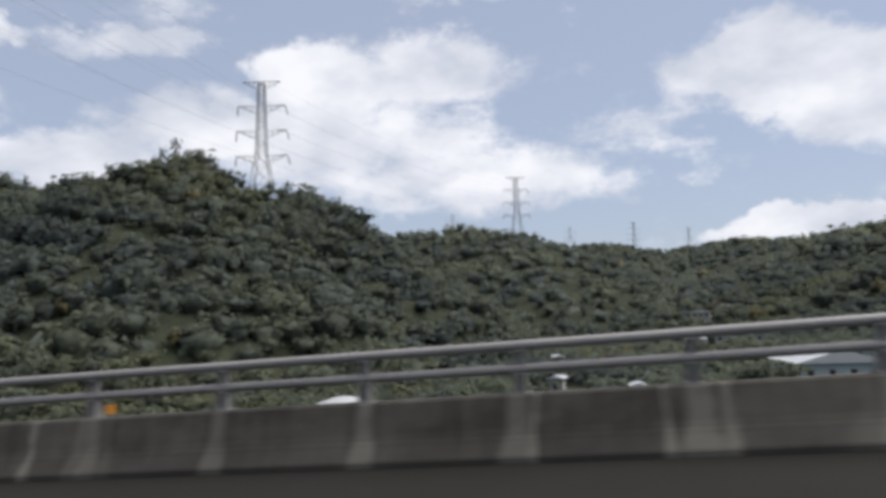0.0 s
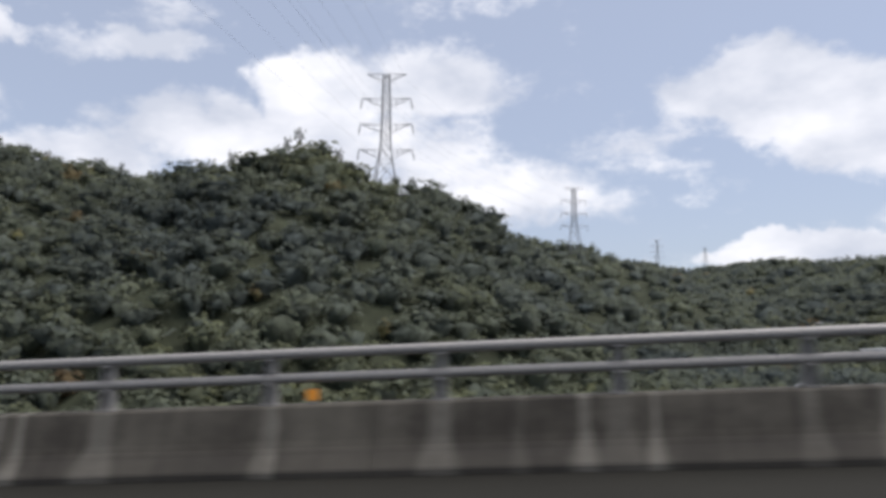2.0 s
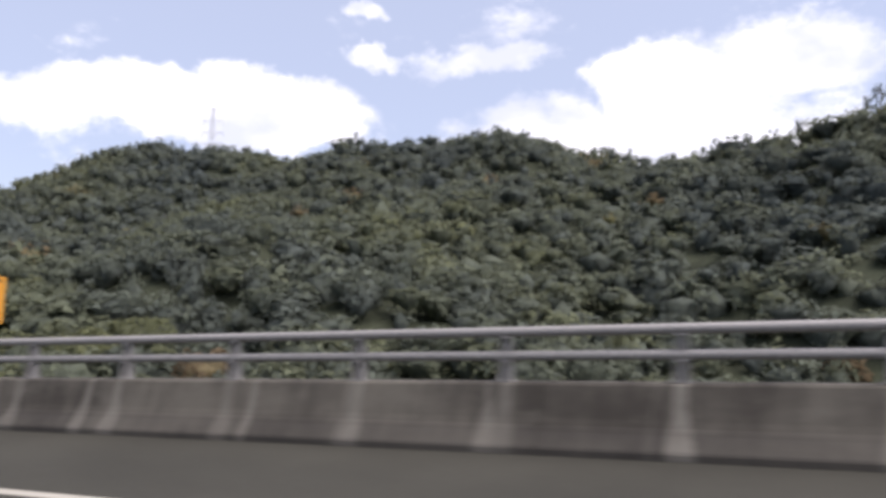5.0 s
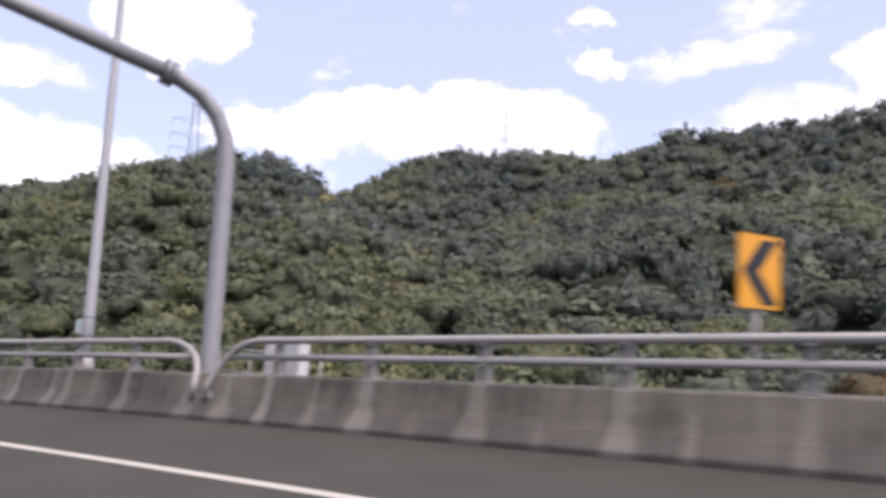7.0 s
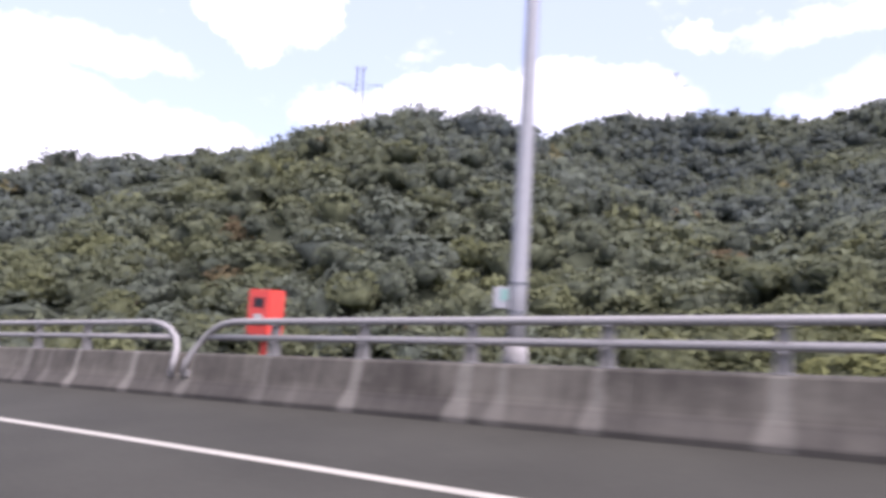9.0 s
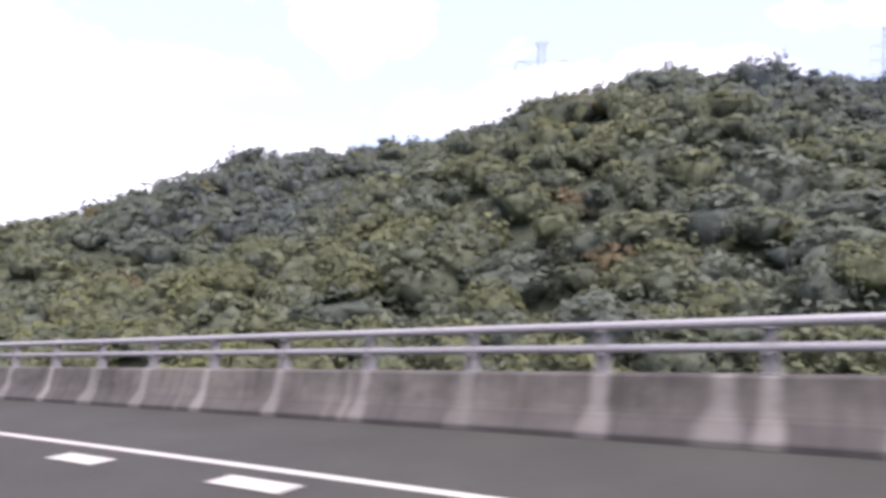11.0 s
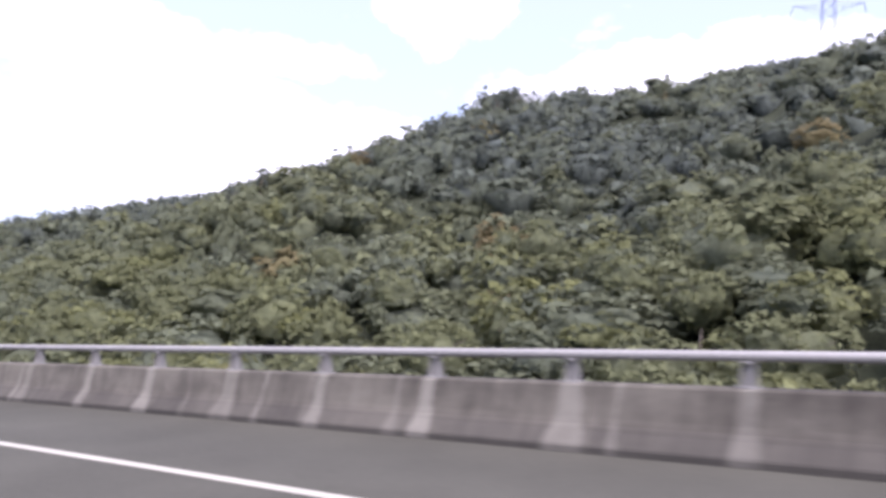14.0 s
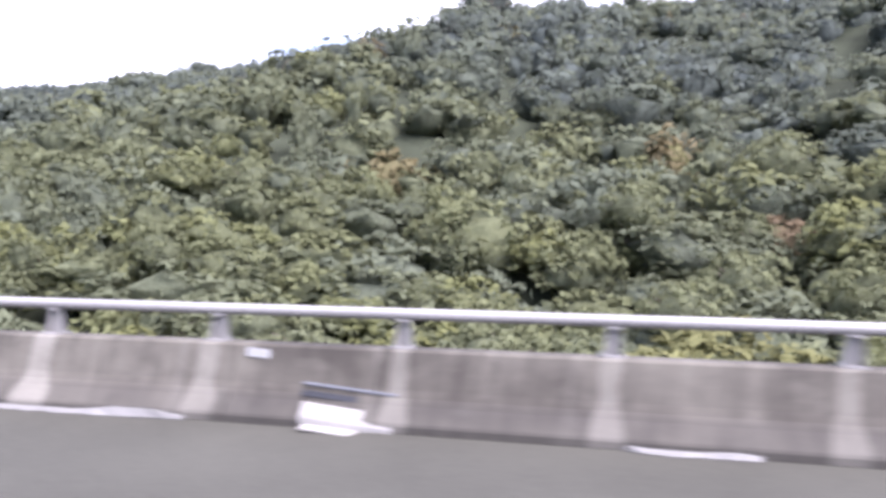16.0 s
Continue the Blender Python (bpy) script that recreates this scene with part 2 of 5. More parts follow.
# ------------------------------------------------------------------ the land
# ridge lines at the height of the tree tops: points, steepness of the flanks, roundness of the crest
KNOLL = ([(-80, 246, 26.7), (-89, 246, 29.1), (-96, 247, 33.6), (-102, 242, 39.4), (-111, 240, 54.2), (-118, 240, 56.4)], 0.75, 4)
KNOLL_FOOT = ([(-50, 310, -6), (-100, 262, 25.9)], 0.45, 10)
MAIN_RIDGE = ([(-118, 240, 44.2), (-132, 236, 44.8), (-140, 233, 49), (-153, 229, 65.4), (-178, 219, 53.9), (-196, 231, 60.4), (-213, 243, 59.1), (-231, 255, 65.8), (-252, 258, 67.6), (-274, 261, 71), (-280, 241, 73.7), (-286, 221, 75.3), (-312, 218, 74.6), (-337, 214, 76.8), (-363, 211, 77.8), (-383, 215, 75.3), (-403, 218, 76.8), (-423, 222, 80.1), (-446, 222, 86.7), (-470, 222, 94.1), (-496, 208, 94.6), (-521, 194, 97.9), (-541, 205, 96.3), (-561, 216, 97), (-580, 227, 98), (-600, 238, 99), (-620, 249, 99), (-640, 260, 100)], 0.6, 6)
SPUR_NEAR = ([(-255, 250, 60.8), (-252, 102, 22), (-235, 60, -8)], 0.4, 16)
SPUR_FAR = ([(-371, 210, 69.1), (-319, 116, 27.8), (-290, 70, 2)], 0.42, 14)
WEST_RIDGE = ([(-648, 88, 98.4), (-623, 79, 86), (-598, 70, 82.8), (-574, 60, 73.8), (-549, 51, 65.2), (-525, 42, 61.3), (-501, 34, 55.5), (-477, 25, 46.5), (-454, 26, 38.4), (-431, 28, 51), (-401, 26, 45.1), (-391, 37, 45.3), (-365, 38, 31.5), (-338, 37, 18.2), (-310, 36, 2)], 0.55, 8)
WEST_SHOULDER = ([(-556, 51, 72.4), (-542, 35, 58.6), (-527, 20, 54.1), (-513, 4, 45.6), (-508, -19, 44.2), (-503, -42, 37.9), (-503, -65, 35), (-475, -86, 13), (-469, -107, 3.2), (-458, -128, 2), (-446, -148, -14.1)], 0.5, 8)
BACK_RIDGE = ([(-644, 101, 90.3), (-657, 34, 78.2), (-670, -34, 56.4), (-684, -102, 39.7), (-697, -169, 22.7), (-736, -203, 19.2), (-767, -268, 10.7), (-798, -332, 3)], 0.4, 12)
BACK_SPUR = ([(-541, 44, 63.2), (-567, -14, 53.4), (-592, -71, 33.5), (-618, -129, 22.2), (-540, -178, -3.7), (-500, -215, -7)], 0.4, 12)
NORTH_RIDGE = ([(-270, 700, 95), (-219, 658, 84), (-168, 615, 83), (-128, 613, 83.4), (-83, 577, 70.2), (-46, 641, 59), (30, 700, 48)], 0.4, 14)
FAR_RIDGE = ([(-500, 1401, 158.4), (-19, 1249, 126.9), (49, 1280, 115.4), (115, 1294, 117.1), (159, 1099, 105.8), (142, 889, 86.7), (201, 701, 69.8), (172, 475, 55.8), (260, 380, 70), (420, 250, 60)], 0.35, 20)
RIDGES = [KNOLL, KNOLL_FOOT, MAIN_RIDGE, SPUR_NEAR, SPUR_FAR, WEST_RIDGE, WEST_SHOULDER, BACK_RIDGE, BACK_SPUR, NORTH_RIDGE, FAR_RIDGE]


def segment_heights(x, y):
    best = np.full(x.shape, -1e3)
    for pts, steep, crest in RIDGES:
        for (ax, ay, az), (bx, by, bz) in zip(pts, pts[1:]):
            dx, dy = bx - ax, by - ay
            t = np.clip(((x - ax) * dx + (y - ay) * dy) / (dx * dx + dy * dy), 0, 1)
            far = np.hypot(x - ax - t * dx, y - ay - t * dy)
            h = az + t * (bz - az) - steep * (np.sqrt(far * far + crest * crest) - crest)
            m = np.maximum(best, h)
            best = m + 2.5 * np.log(np.exp((best - m) / 2.5) + np.exp((h - m) / 2.5)) * (np.abs(best - h) < 40)
    return best


def wave_noise(x, y):
    """Gullies and hummocks, from a few crossed waves."""
    v = np.zeros_like(x)
    for i, (wl, amp) in enumerate(((70, 3.0), (43, 2.2), (27, 1.4), (16, 0.8), (9, 0.5))):
        for a in (0.4 + i, 1.7 + 1.3 * i, 2.9 + 0.7 * i):
            v += amp * 0.28 * np.sin((x * math.cos(a) + y * math.sin(a)) * 2 * math.pi / wl + 3.1 * a + np.sin((y - x) / wl * 2.0))
    return v


ROAD_Z = np.array([road_z(float(s)) for s in range(-400, 1001)])


def road_base(x, y):
    """Station and offset of plan points against the road, and the carriageway's height there."""
    a = np.arctan2(-x, y + RADIUS)
    s = np.clip(a / KAPPA, -400, 1000)
    d = np.hypot(x, y + RADIUS) - RADIUS
    return s, d, np.interp(s, np.arange(-400, 1001), ROAD_Z)


def top_height(x, y):
    """The canopy's height."""
    s, d, rz = road_base(x, y)
    floor = rz - 4.5 - 3.5 * np.exp(-((s - 40) / 90.0) ** 2)
    h = segment_heights(x, y) + wave_noise(x, y) * np.clip((d - 25) / 60, 0.1, 1)
    m = np.maximum(h, floor)
    m = m + 2.0 * np.log(np.exp((h - m) / 2.0) + np.exp((floor - m) / 2.0))
    near = np.clip((np.abs(d) - 14) / 30, 0, 1)
    return floor * (1 - near) + m * near


def ground_height(x, y):
    s, d, rz = road_base(x, y)
    g = top_height(x, y) - 5.5
    return np.where(np.abs(d) < 22, np.minimum(g, rz - 6.0), g)


def spaced(lo, hi, a, b, fine):
    mid = np.arange(a, b + fine, fine)
    left, right, w, v = [], [], fine, a
    while v > lo:
        w *= 1.25
        v -= w
        left.append(v)
    w, v = fine, mid[-1]
    while v < hi:
        w *= 1.25
        v += w
        right.append(v)
    return np.array(left[::-1] + list(mid) + right)


def build_ground():
    gx, gy = spaced(-4500, 4500, -760, 220, 7.0), spaced(-4500, 4500, -260, 760, 7.0)
    X, Y = np.meshgrid(gx, gy)
    Z = ground_height(X, Y)
    nx, ny = len(gx), len(gy)
    idx = np.arange(nx * ny).reshape(ny, nx)
    quads = np.stack([idx[:-1, :-1], idx[:-1, 1:], idx[1:, 1:], idx[1:, :-1]], -1).reshape(-1, 4)
    me = big_mesh("ground", np.stack([X, Y, Z], -1).reshape(-1, 3), quads, SOIL)
    me.polygons.foreach_set("use_smooth", np.ones(len(quads), bool))
    return tagged(new("ground", me), "wooded valley and hillsides under dense undergrowth", "ground", kind="structure")


build_ground()


# ------------------------------------------------------------------ carriageway
S0, S1 = -70.0, 620.0


def empty(name, m, label, category, group="", kind=""):
    ob = new(name)
    ob.matrix_world = m
    return tagged(ob, label, category, group, kind)


def bm_mesh(name, build, mat, smooth=False):
    bm = bmesh.new()
    build(bm)
    bmesh.ops.recalc_face_normals(bm, faces=bm.faces)
    me = bpy.data.meshes.new(name)
    bm.to_mesh(me)
    bm.free()
    me.materials.append(mat)
    if smooth:
        me.polygons.foreach_set("use_smooth", [True] * len(me.polygons))
    return me


def block(bm, lo, hi, bevel=0.0, m=None):
    """A box between two corners, with bevelled edges."""
    r = bmesh.ops.create_cube(bm, size=1.0)
    vs = r["verts"]
    for v in vs:
        v.co = Vector([lo[k] + (v.co[k] + 0.5) * (hi[k] - lo[k]) for k in range(3)])
    if bevel:
        es = list({e for v in vs for e in v.link_edges})
        r = bmesh.ops.bevel(bm, geom=es, offset=bevel, segments=2, affect="EDGES")
        vs = list({v for f in r["faces"] for v in f.verts} | {v for v in vs if v.is_valid})
    if m is not None:
        for v in vs:
            v.co = m @ v.co
    return vs


def tube(bm, pts, radii, n=10):
    """A round tube through points, with its ends closed."""
    pts = [Vector(p) for p in pts]
    if isinstance(radii, (int, float)):
        radii = [radii] * len(pts)
    rings = []
    side = None
    for i, p in enumerate(pts):
        d = (pts[min(i + 1, len(pts) - 1)] - pts[max(i - 1, 0)]).normalized()
        if side is None:
            side = d.cross(Vector((0, 0, 1)) if abs(d.z) < 0.9 else Vector((1, 0, 0))).normalized()
        side = (side - d * side.dot(d)).normalized()
        up = d.cross(side)
        rings.append([bm.verts.new(p + radii[i] * (math.cos(2 * math.pi * k / n) * side + math.sin(2 * math.pi * k / n) * up)) for k in range(n)])
    for a, b in zip(rings, rings[1:]):
        for k in range(n):
            bm.faces.new((a[k], a[(k + 1) % n], b[(k + 1) % n], b[k]))
    bm.faces.new(rings[0][::-1])
    bm.faces.new(rings[-1])


def carry(me, s0, s1, step, n):
    """Stores the metres along the road of a lofted mesh as 'along', for stains."""
    count = len(me.vertices) // n
    al = me.attributes.new("along", "FLOAT", "POINT")
    al.data.foreach_set("value", np.repeat(np.linspace(s0, s1, count), n).astype(np.float32))
    return me


def barrier_material():
    """Weathered concrete: pale lime runs of all strengths that spread towards the foot, dark rain streaks, mottling."""
    def build(t, add):
        def m(op, a, b=None, c=None):
            nd = add("ShaderNodeMath")
            nd.operation = op
            for k, v in enumerate((a, b, c)):
                if isinstance(v, (int, float)):
                    nd.inputs[k].default_value = v
                elif v is not None:
                    link(t, v, nd.inputs[k])
            return nd.outputs[0]

        def ramp(v, lo, hi, to_lo=0.0, to_hi=1.0):
            nd = add("ShaderNodeMapRange")
            nd.interpolation_type = "SMOOTHSTEP"
            for key, val in (("From Min", lo), ("From Max", hi), ("To Min", to_lo), ("To Max", to_hi)):
                nd.inputs[key].default_value = val
            link(t, v, nd.inputs["Value"])
            return nd.outputs[0]

        def noise(sx, sy, detail):
            vec = add("ShaderNodeCombineXYZ")
            link(t, m("MULTIPLY", a, sx), vec.inputs[0])
            link(t, m("MULTIPLY", u, sy), vec.inputs[1])
            nd = add("ShaderNodeTexNoise", Scale=1.0, Detail=detail, Roughness=0.6)
            link(t, vec.outputs[0], nd.inputs["Vector"])
            return nd.outputs[0]

        def chance(cell, salt):
            nd = add("ShaderNodeTexWhiteNoise")
            nd.noise_dimensions = "1D"
            link(t, m("ADD", cell, salt), nd.inputs["W"])
            return nd.outputs["Value"]

        def blend(fac, x, y):
            nd = add("ShaderNodeMix")
            nd.data_type = "RGBA"
            link(t, fac, nd.inputs[0])
            for k, v in ((6, x), (7, y)):
                if isinstance(v, tuple):
                    nd.inputs[k].default_value = (*v, 1)
                else:
                    link(t, v, nd.inputs[k])
            return nd.outputs[2]

        bsdf, out = add("ShaderNodeBsdfPrincipled", Roughness=0.9), add("ShaderNodeOutputMaterial")
        bsdf.inputs["Specular IOR Level"].default_value = 0.25
        along, up = add("ShaderNodeAttribute"), add("ShaderNodeAttribute")
        along.attribute_name, up.attribute_name = "along", "up"
        a, u = along.outputs["Fac"], up.outputs["Fac"]
        streak, broad, mottle = noise(6.5, 0.9, 4.0), noise(0.45, 0.8, 5.0), noise(2.2, 3.0, 6.0)
        co, grain = add("ShaderNodeTexCoord"), add("ShaderNodeTexNoise", Scale=28.0, Detail=5.0)
        link(t, co.outputs["Object"], grain.inputs["Vector"])
        spread = ramp(u, 0.50, 0.06, 1.0, 2.9)
        # a run under each rail bracket
        shift = m("ADD", m("ADD", 1.23, m("MULTIPLY", m("GREATER_THAN", a, 115.0), -0.77)), m("MULTIPLY", m("GREATER_THAN", a, 227.0), -0.18))
        pos = m("ADD", m("DIVIDE", m("SUBTRACT", a, shift), 2.0), 0.5)
        cell = m("FLOOR", pos)
        dist = m("ADD", m("MULTIPLY", m("SUBTRACT", m("FRACT", pos), 0.5), 2.0), m("MULTIPLY", m("SUBTRACT", mottle, 0.5), 0.12))
        dist = m("ABSOLUTE", m("ADD", dist, m("MULTIPLY", m("SUBTRACT", chance(cell, 5.1), 0.5), 0.14)))
        width = m("MULTIPLY", m("ADD", 0.10, m("MULTIPLY", chance(cell, 31.7), 0.09)), ramp(u, 0.45, 0.10, 1.0, 1.75))
        lime = m("MULTIPLY", ramp(m("DIVIDE", dist, width), 1.0, 0.55), m("ADD", 0.30, m("MULTIPLY", chance(cell, 77.7), 0.55)))
        for length, salt in ((1.9, 3.7), (3.1, 61.3)):
            pos = m("DIVIDE", m("ADD", a, m("MULTIPLY", m("SUBTRACT", streak, 0.5), 0.35)), length)
            cell = m("FLOOR", pos)
            centre = m("ADD", m("MULTIPLY", chance(cell, salt), 0.56), 0.22)
            dist = m("MULTIPLY", m("ABSOLUTE", m("SUBTRACT", m("FRACT", pos), centre)), length)
            width = m("MULTIPLY", m("ADD", m("MULTIPLY", m("POWER", chance(cell, salt + 9.1), 3.0), 0.12), 0.042), spread)
            run = m("MULTIPLY", ramp(m("DIVIDE", dist, width), 1.0, 0.25), ramp(chance(cell, salt + 17.9), 0.25, 1.0))
            lime = m("MAXIMUM", lime, m("MULTIPLY", run, ramp(a, 95.0, 130.0, 1.0, 0.55)))
        lime = m("MULTIPLY", lime, ramp(mottle, 0.25, 0.6, 0.55, 1.0))
        base = blend(ramp(m("ADD", m("MULTIPLY", broad, 0.7), m("MULTIPLY", streak, 0.3)), 0.34, 0.66), (0.085, 0.074, 0.063), (0.25, 0.224, 0.19))
        base = blend(m("MULTIPLY", ramp(mottle, 0.5, 0.75), 0.35), base, (0.31, 0.28, 0.24))
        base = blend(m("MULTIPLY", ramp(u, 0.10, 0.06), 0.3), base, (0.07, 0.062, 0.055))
        # sloping toe mottled and darkened in the colour, offsetting the sky light it catches
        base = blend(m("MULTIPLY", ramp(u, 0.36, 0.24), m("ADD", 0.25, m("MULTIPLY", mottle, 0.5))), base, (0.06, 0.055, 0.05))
        lime = m("MULTIPLY", lime, ramp(u, 0.20, 0.40, 0.72, 1.0))
        tone = blend(lime, base, (0.43, 0.395, 0.345))
        tone = blend(m("MULTIPLY", m("SUBTRACT", grain.outputs[0], 0.35), 0.5), tone, (0.12, 0.108, 0.095))
        # colour brightens along the drive, painting in a face that turns towards the sun
        sunward_tone = add("ShaderNodeHueSaturation", Hue=0.515, Saturation=1.2)
        link(t, m("ADD", ramp(a, 30.0, 85.0, 0.42, 0.51), ramp(a, 320.0, 392.0, 0.0, 0.06)), sunward_tone.inputs["Value"])
        link(t, tone, sunward_tone.inputs["Color"])
        link(t, sunward_tone.outputs[0], bsdf.inputs["Base Color"])
        bp = add("ShaderNodeBump", Strength=0.25, Distance=0.01)
        link(t, grain.outputs[0], bp.inputs["Height"])
        link(t, bp.outputs[0], bsdf.inputs["Normal"])
        link(t, bsdf.outputs[0], out.inputs[0])
    return material("weathered_concrete", build)


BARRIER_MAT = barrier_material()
PLATE_GREY = plain("grey_plate", (0.25, 0.245, 0.23), 0.6, 0, 0.2, 5)
PLATE_WHITE = plain("white_plate", (0.43, 0.42, 0.38), 0.5, 0, 0.18, 5)
SIGN_YELLOW = plain("sign_yellow", (0.53, 0.235, 0.015), 0.5, 0, 0.06, 6)
SIGN_BLACK = plain("sign_black", (0.012, 0.012, 0.014), 0.5, 0, 0.1, 6)
BOX_GREY = plain("cabinet_grey", (0.44, 0.43, 0.415), 0.5, 0, 0.08, 5)
RED_PAINT = plain("red_cabinet", (0.62, 0.07, 0.05), 0.45, 0, 0.08, 5)
GREEN_PLATE = plain("green_plate", (0.03, 0.42, 0.26), 0.45, 0, 0.08, 5)
PALE_GREEN = plain("pale_green_plate", (0.22, 0.45, 0.36), 0.45, 0, 0.08, 5)
ORANGE = plain("orange_reflector", (0.85, 0.33, 0.03), 0.4, 0, 0.05, 5)
MAST_GREY = plain("mast_steel", (0.215, 0.213, 0.213), 0.55, 0.15, 0.14, 1.5)
POLE_GREY = plain("lamp_pole_steel", (0.34, 0.335, 0.33), 0.5, 0.25, 0.1, 1.5)
DARK_STEEL = plain("dark_steel", (0.16, 0.165, 0.175), 0.55, 0.4, 0.12, 3)
TOWER_STEEL = plain("tower_steel", (0.20, 0.205, 0.215), 0.5, 0.4, 0.1, 0.3)
SHEETING = plain("dirty_sheeting", (0.14, 0.133, 0.12), 0.7, 0, 0.3, 6)
CEMENT = plain("pale_cement", (0.25, 0.235, 0.21), 0.85, 0, 0.3, 6)
JOINT_PALE = plain("joint_concrete", (0.27, 0.25, 0.23), 0.85, 0, 0.3, 3)
JOINT = plain("joint_rubber", (0.085, 0.08, 0.076), 0.7, 0, 0.15, 4)

for a, b, mat, label in ((S0, 112.0, ASPHALTS[0], "dark fresh asphalt motorway deck on a viaduct"), (112.0, 287.0, ASPHALTS[1], "grey asphalt motorway deck on a viaduct"),
                         (287.0, S1, ASPHALTS[2], "pale worn asphalt motorway deck on a viaduct")):
    tagged(new("road", loft("road", a, b, 4, [(-9, 0), (8.56, 0), (8.56, -0.9), (-9, -0.9)], mat)), label, "road", kind="structure")
tagged(new("edge_line", loft("edge_line", S0, S1, 3, [(EDGE_LINE - 0.08, 0.005), (EDGE_LINE + 0.08, 0.005)], WHITE_PAINT, closed=False)),
       "solid white edge line painted on the asphalt", "road marking", kind="structure")

# the barrier in cast lengths, with an open joint of 12 mm between them
LB = BARRIER - 0.16
TOP = 0.78
PROFILE = [(LB - 0.09, 0.004), (LB - 0.09, 0.07), (LB - 0.078, 0.10), (LB - 0.03, 0.165), (LB + 0.03, 0.245), (LB + 0.068, 0.315), (LB + 0.09, 0.39), (LB + 0.165, TOP - 0.025), (LB + 0.185, TOP),
           (LB + 0.40, TOP), (LB + 0.42, TOP - 0.025), (LB + 0.42, -0.6), (LB + 0.37, -0.6), (LB + 0.37, 0.004)]
GAPS = (155.95, 178.16, 226.74)                # narrow notches in the barrier where the rails end
SILL = [(d, min(z, 0.42 + 0.3 * (z - 0.42) * 0.1)) if z > 0.42 else (d, z) for d, z in PROFILE]


def face(z):
    """How far the barrier's road face stands behind LB at height z: a kerb, a sloping toe and a nearly upright wall."""
    return float(np.interp(z, (0.07, 0.10, 0.165, 0.245, 0.315, 0.39, 0.755), (-0.09, -0.078, -0.03, 0.03, 0.068, 0.09, 0.165)))


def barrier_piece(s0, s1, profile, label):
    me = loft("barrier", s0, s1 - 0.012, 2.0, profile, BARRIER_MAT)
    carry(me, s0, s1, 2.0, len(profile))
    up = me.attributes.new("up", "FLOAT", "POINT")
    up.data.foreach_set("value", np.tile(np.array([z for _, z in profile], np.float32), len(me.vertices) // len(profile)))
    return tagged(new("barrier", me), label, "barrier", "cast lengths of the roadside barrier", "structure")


ends = sorted([S0 + 12.0 * k for k in range(int((S1 - S0) / 12.0) + 1)] + [S1] + [g + q for g in GAPS for q in (-0.14, 0.14)])
for s, e in zip(ends, ends[1:]):
    if any(g - 0.16 < s and e < g + 0.16 for g in GAPS):
        barrier_piece(s, e, SILL, "low sill in the notch between two barrier lengths")
    elif e - s > 0.05:
        barrier_piece(s, e, PROFILE, "weathered grey concrete barrier length with pale lime runs")

# ------------------------------------------------------------------ guard rails on the barrier
RD = BARRIER + 0.13
Z_LOW, Z_TOP, Z_SINGLE = 1.085, 1.373, 1.12


BEND = [(1.10, 0.41, -0.25), (1.07, 0.64, -0.20), (0.99, 0.86, -0.10), (0.83, 1.07, -0.02), (0.60, 1.24, 0)]     # run-out, height, offset


def rail_mesh(name, s0, s1, z, r, start="", end=""):
    """A tube along the barrier; an end either dips onto the lower tube or bends right down the barrier's face."""
    pts = []
    if start == "down":
        pts += [(s0 - a, h, c) for a, h, c in BEND] + [(s0 - 0.35, z - 0.045, 0), (s0 - 0.12, z - 0.008, 0)]
    n = max(2, int((s1 - s0) / 3) + 1)
    pts += [(s0 + (s1 - s0) * i / (n - 1), z, 0) for i in range(n)]
    if end == "down":
        pts += [(s1 + 0.12, z - 0.008, 0), (s1 + 0.35, z - 0.045, 0)] + [(s1 + a, h, c) for a, h, c in BEND[::-1]]
    if end == "dip":
        pts += [(s1 + 0.2, z - 0.015, 0), (s1 + 0.42, z - 0.08, 0), (s1 + 0.62, z - 0.17, 0), (s1 + 0.8, Z_SINGLE, 0)]
    return bm_mesh(name, lambda bm: tube(bm, [on_road(a, RD + c, b) for a, b, c in pts], r, 12), GALVANISED, True)


def post_mesh(top):
    """A bracket of a foot plate, a tapered web between two flanges, and a saddle for each tube (local: x along, y away, z up)."""
    def build(bm):
        block(bm, (-0.11, -0.10, TOP), (0.11, 0.12, TOP + 0.02), 0.004)
        for x0, x1 in ((-0.075, -0.060), (0.060, 0.075)):
            vs = block(bm, (x0, -0.08, TOP + 0.02), (x1, 0.09, top), 0.0)
            for v in vs:
                if v.co.z > 1.0:
                    v.co.x *= 0.8
                    v.co.y = v.co.y * 0.55
        block(bm, (-0.06, 0.0, TOP + 0.02), (0.06, 0.014, top - 0.02), 0.0)
        for z in ((Z_SINGLE,) if top < 1.2 else (Z_LOW, Z_TOP)):
            block(bm, (-0.07, -0.065, z - 0.075), (0.07, 0.065, z - 0.05), 0.003)
    return bm_mesh("post", build, GALVANISED)


POST_DOUBLE, POST_SINGLE = post_mesh(Z_TOP - 0.05), post_mesh(Z_SINGLE - 0.05)


FOOT_PLATE = bm_mesh("foot_plate", lambda bm: block(bm, (-0.09, 0.045, 0.36), (0.09, 0.12, 0.50), 0.015), GALVANISED)


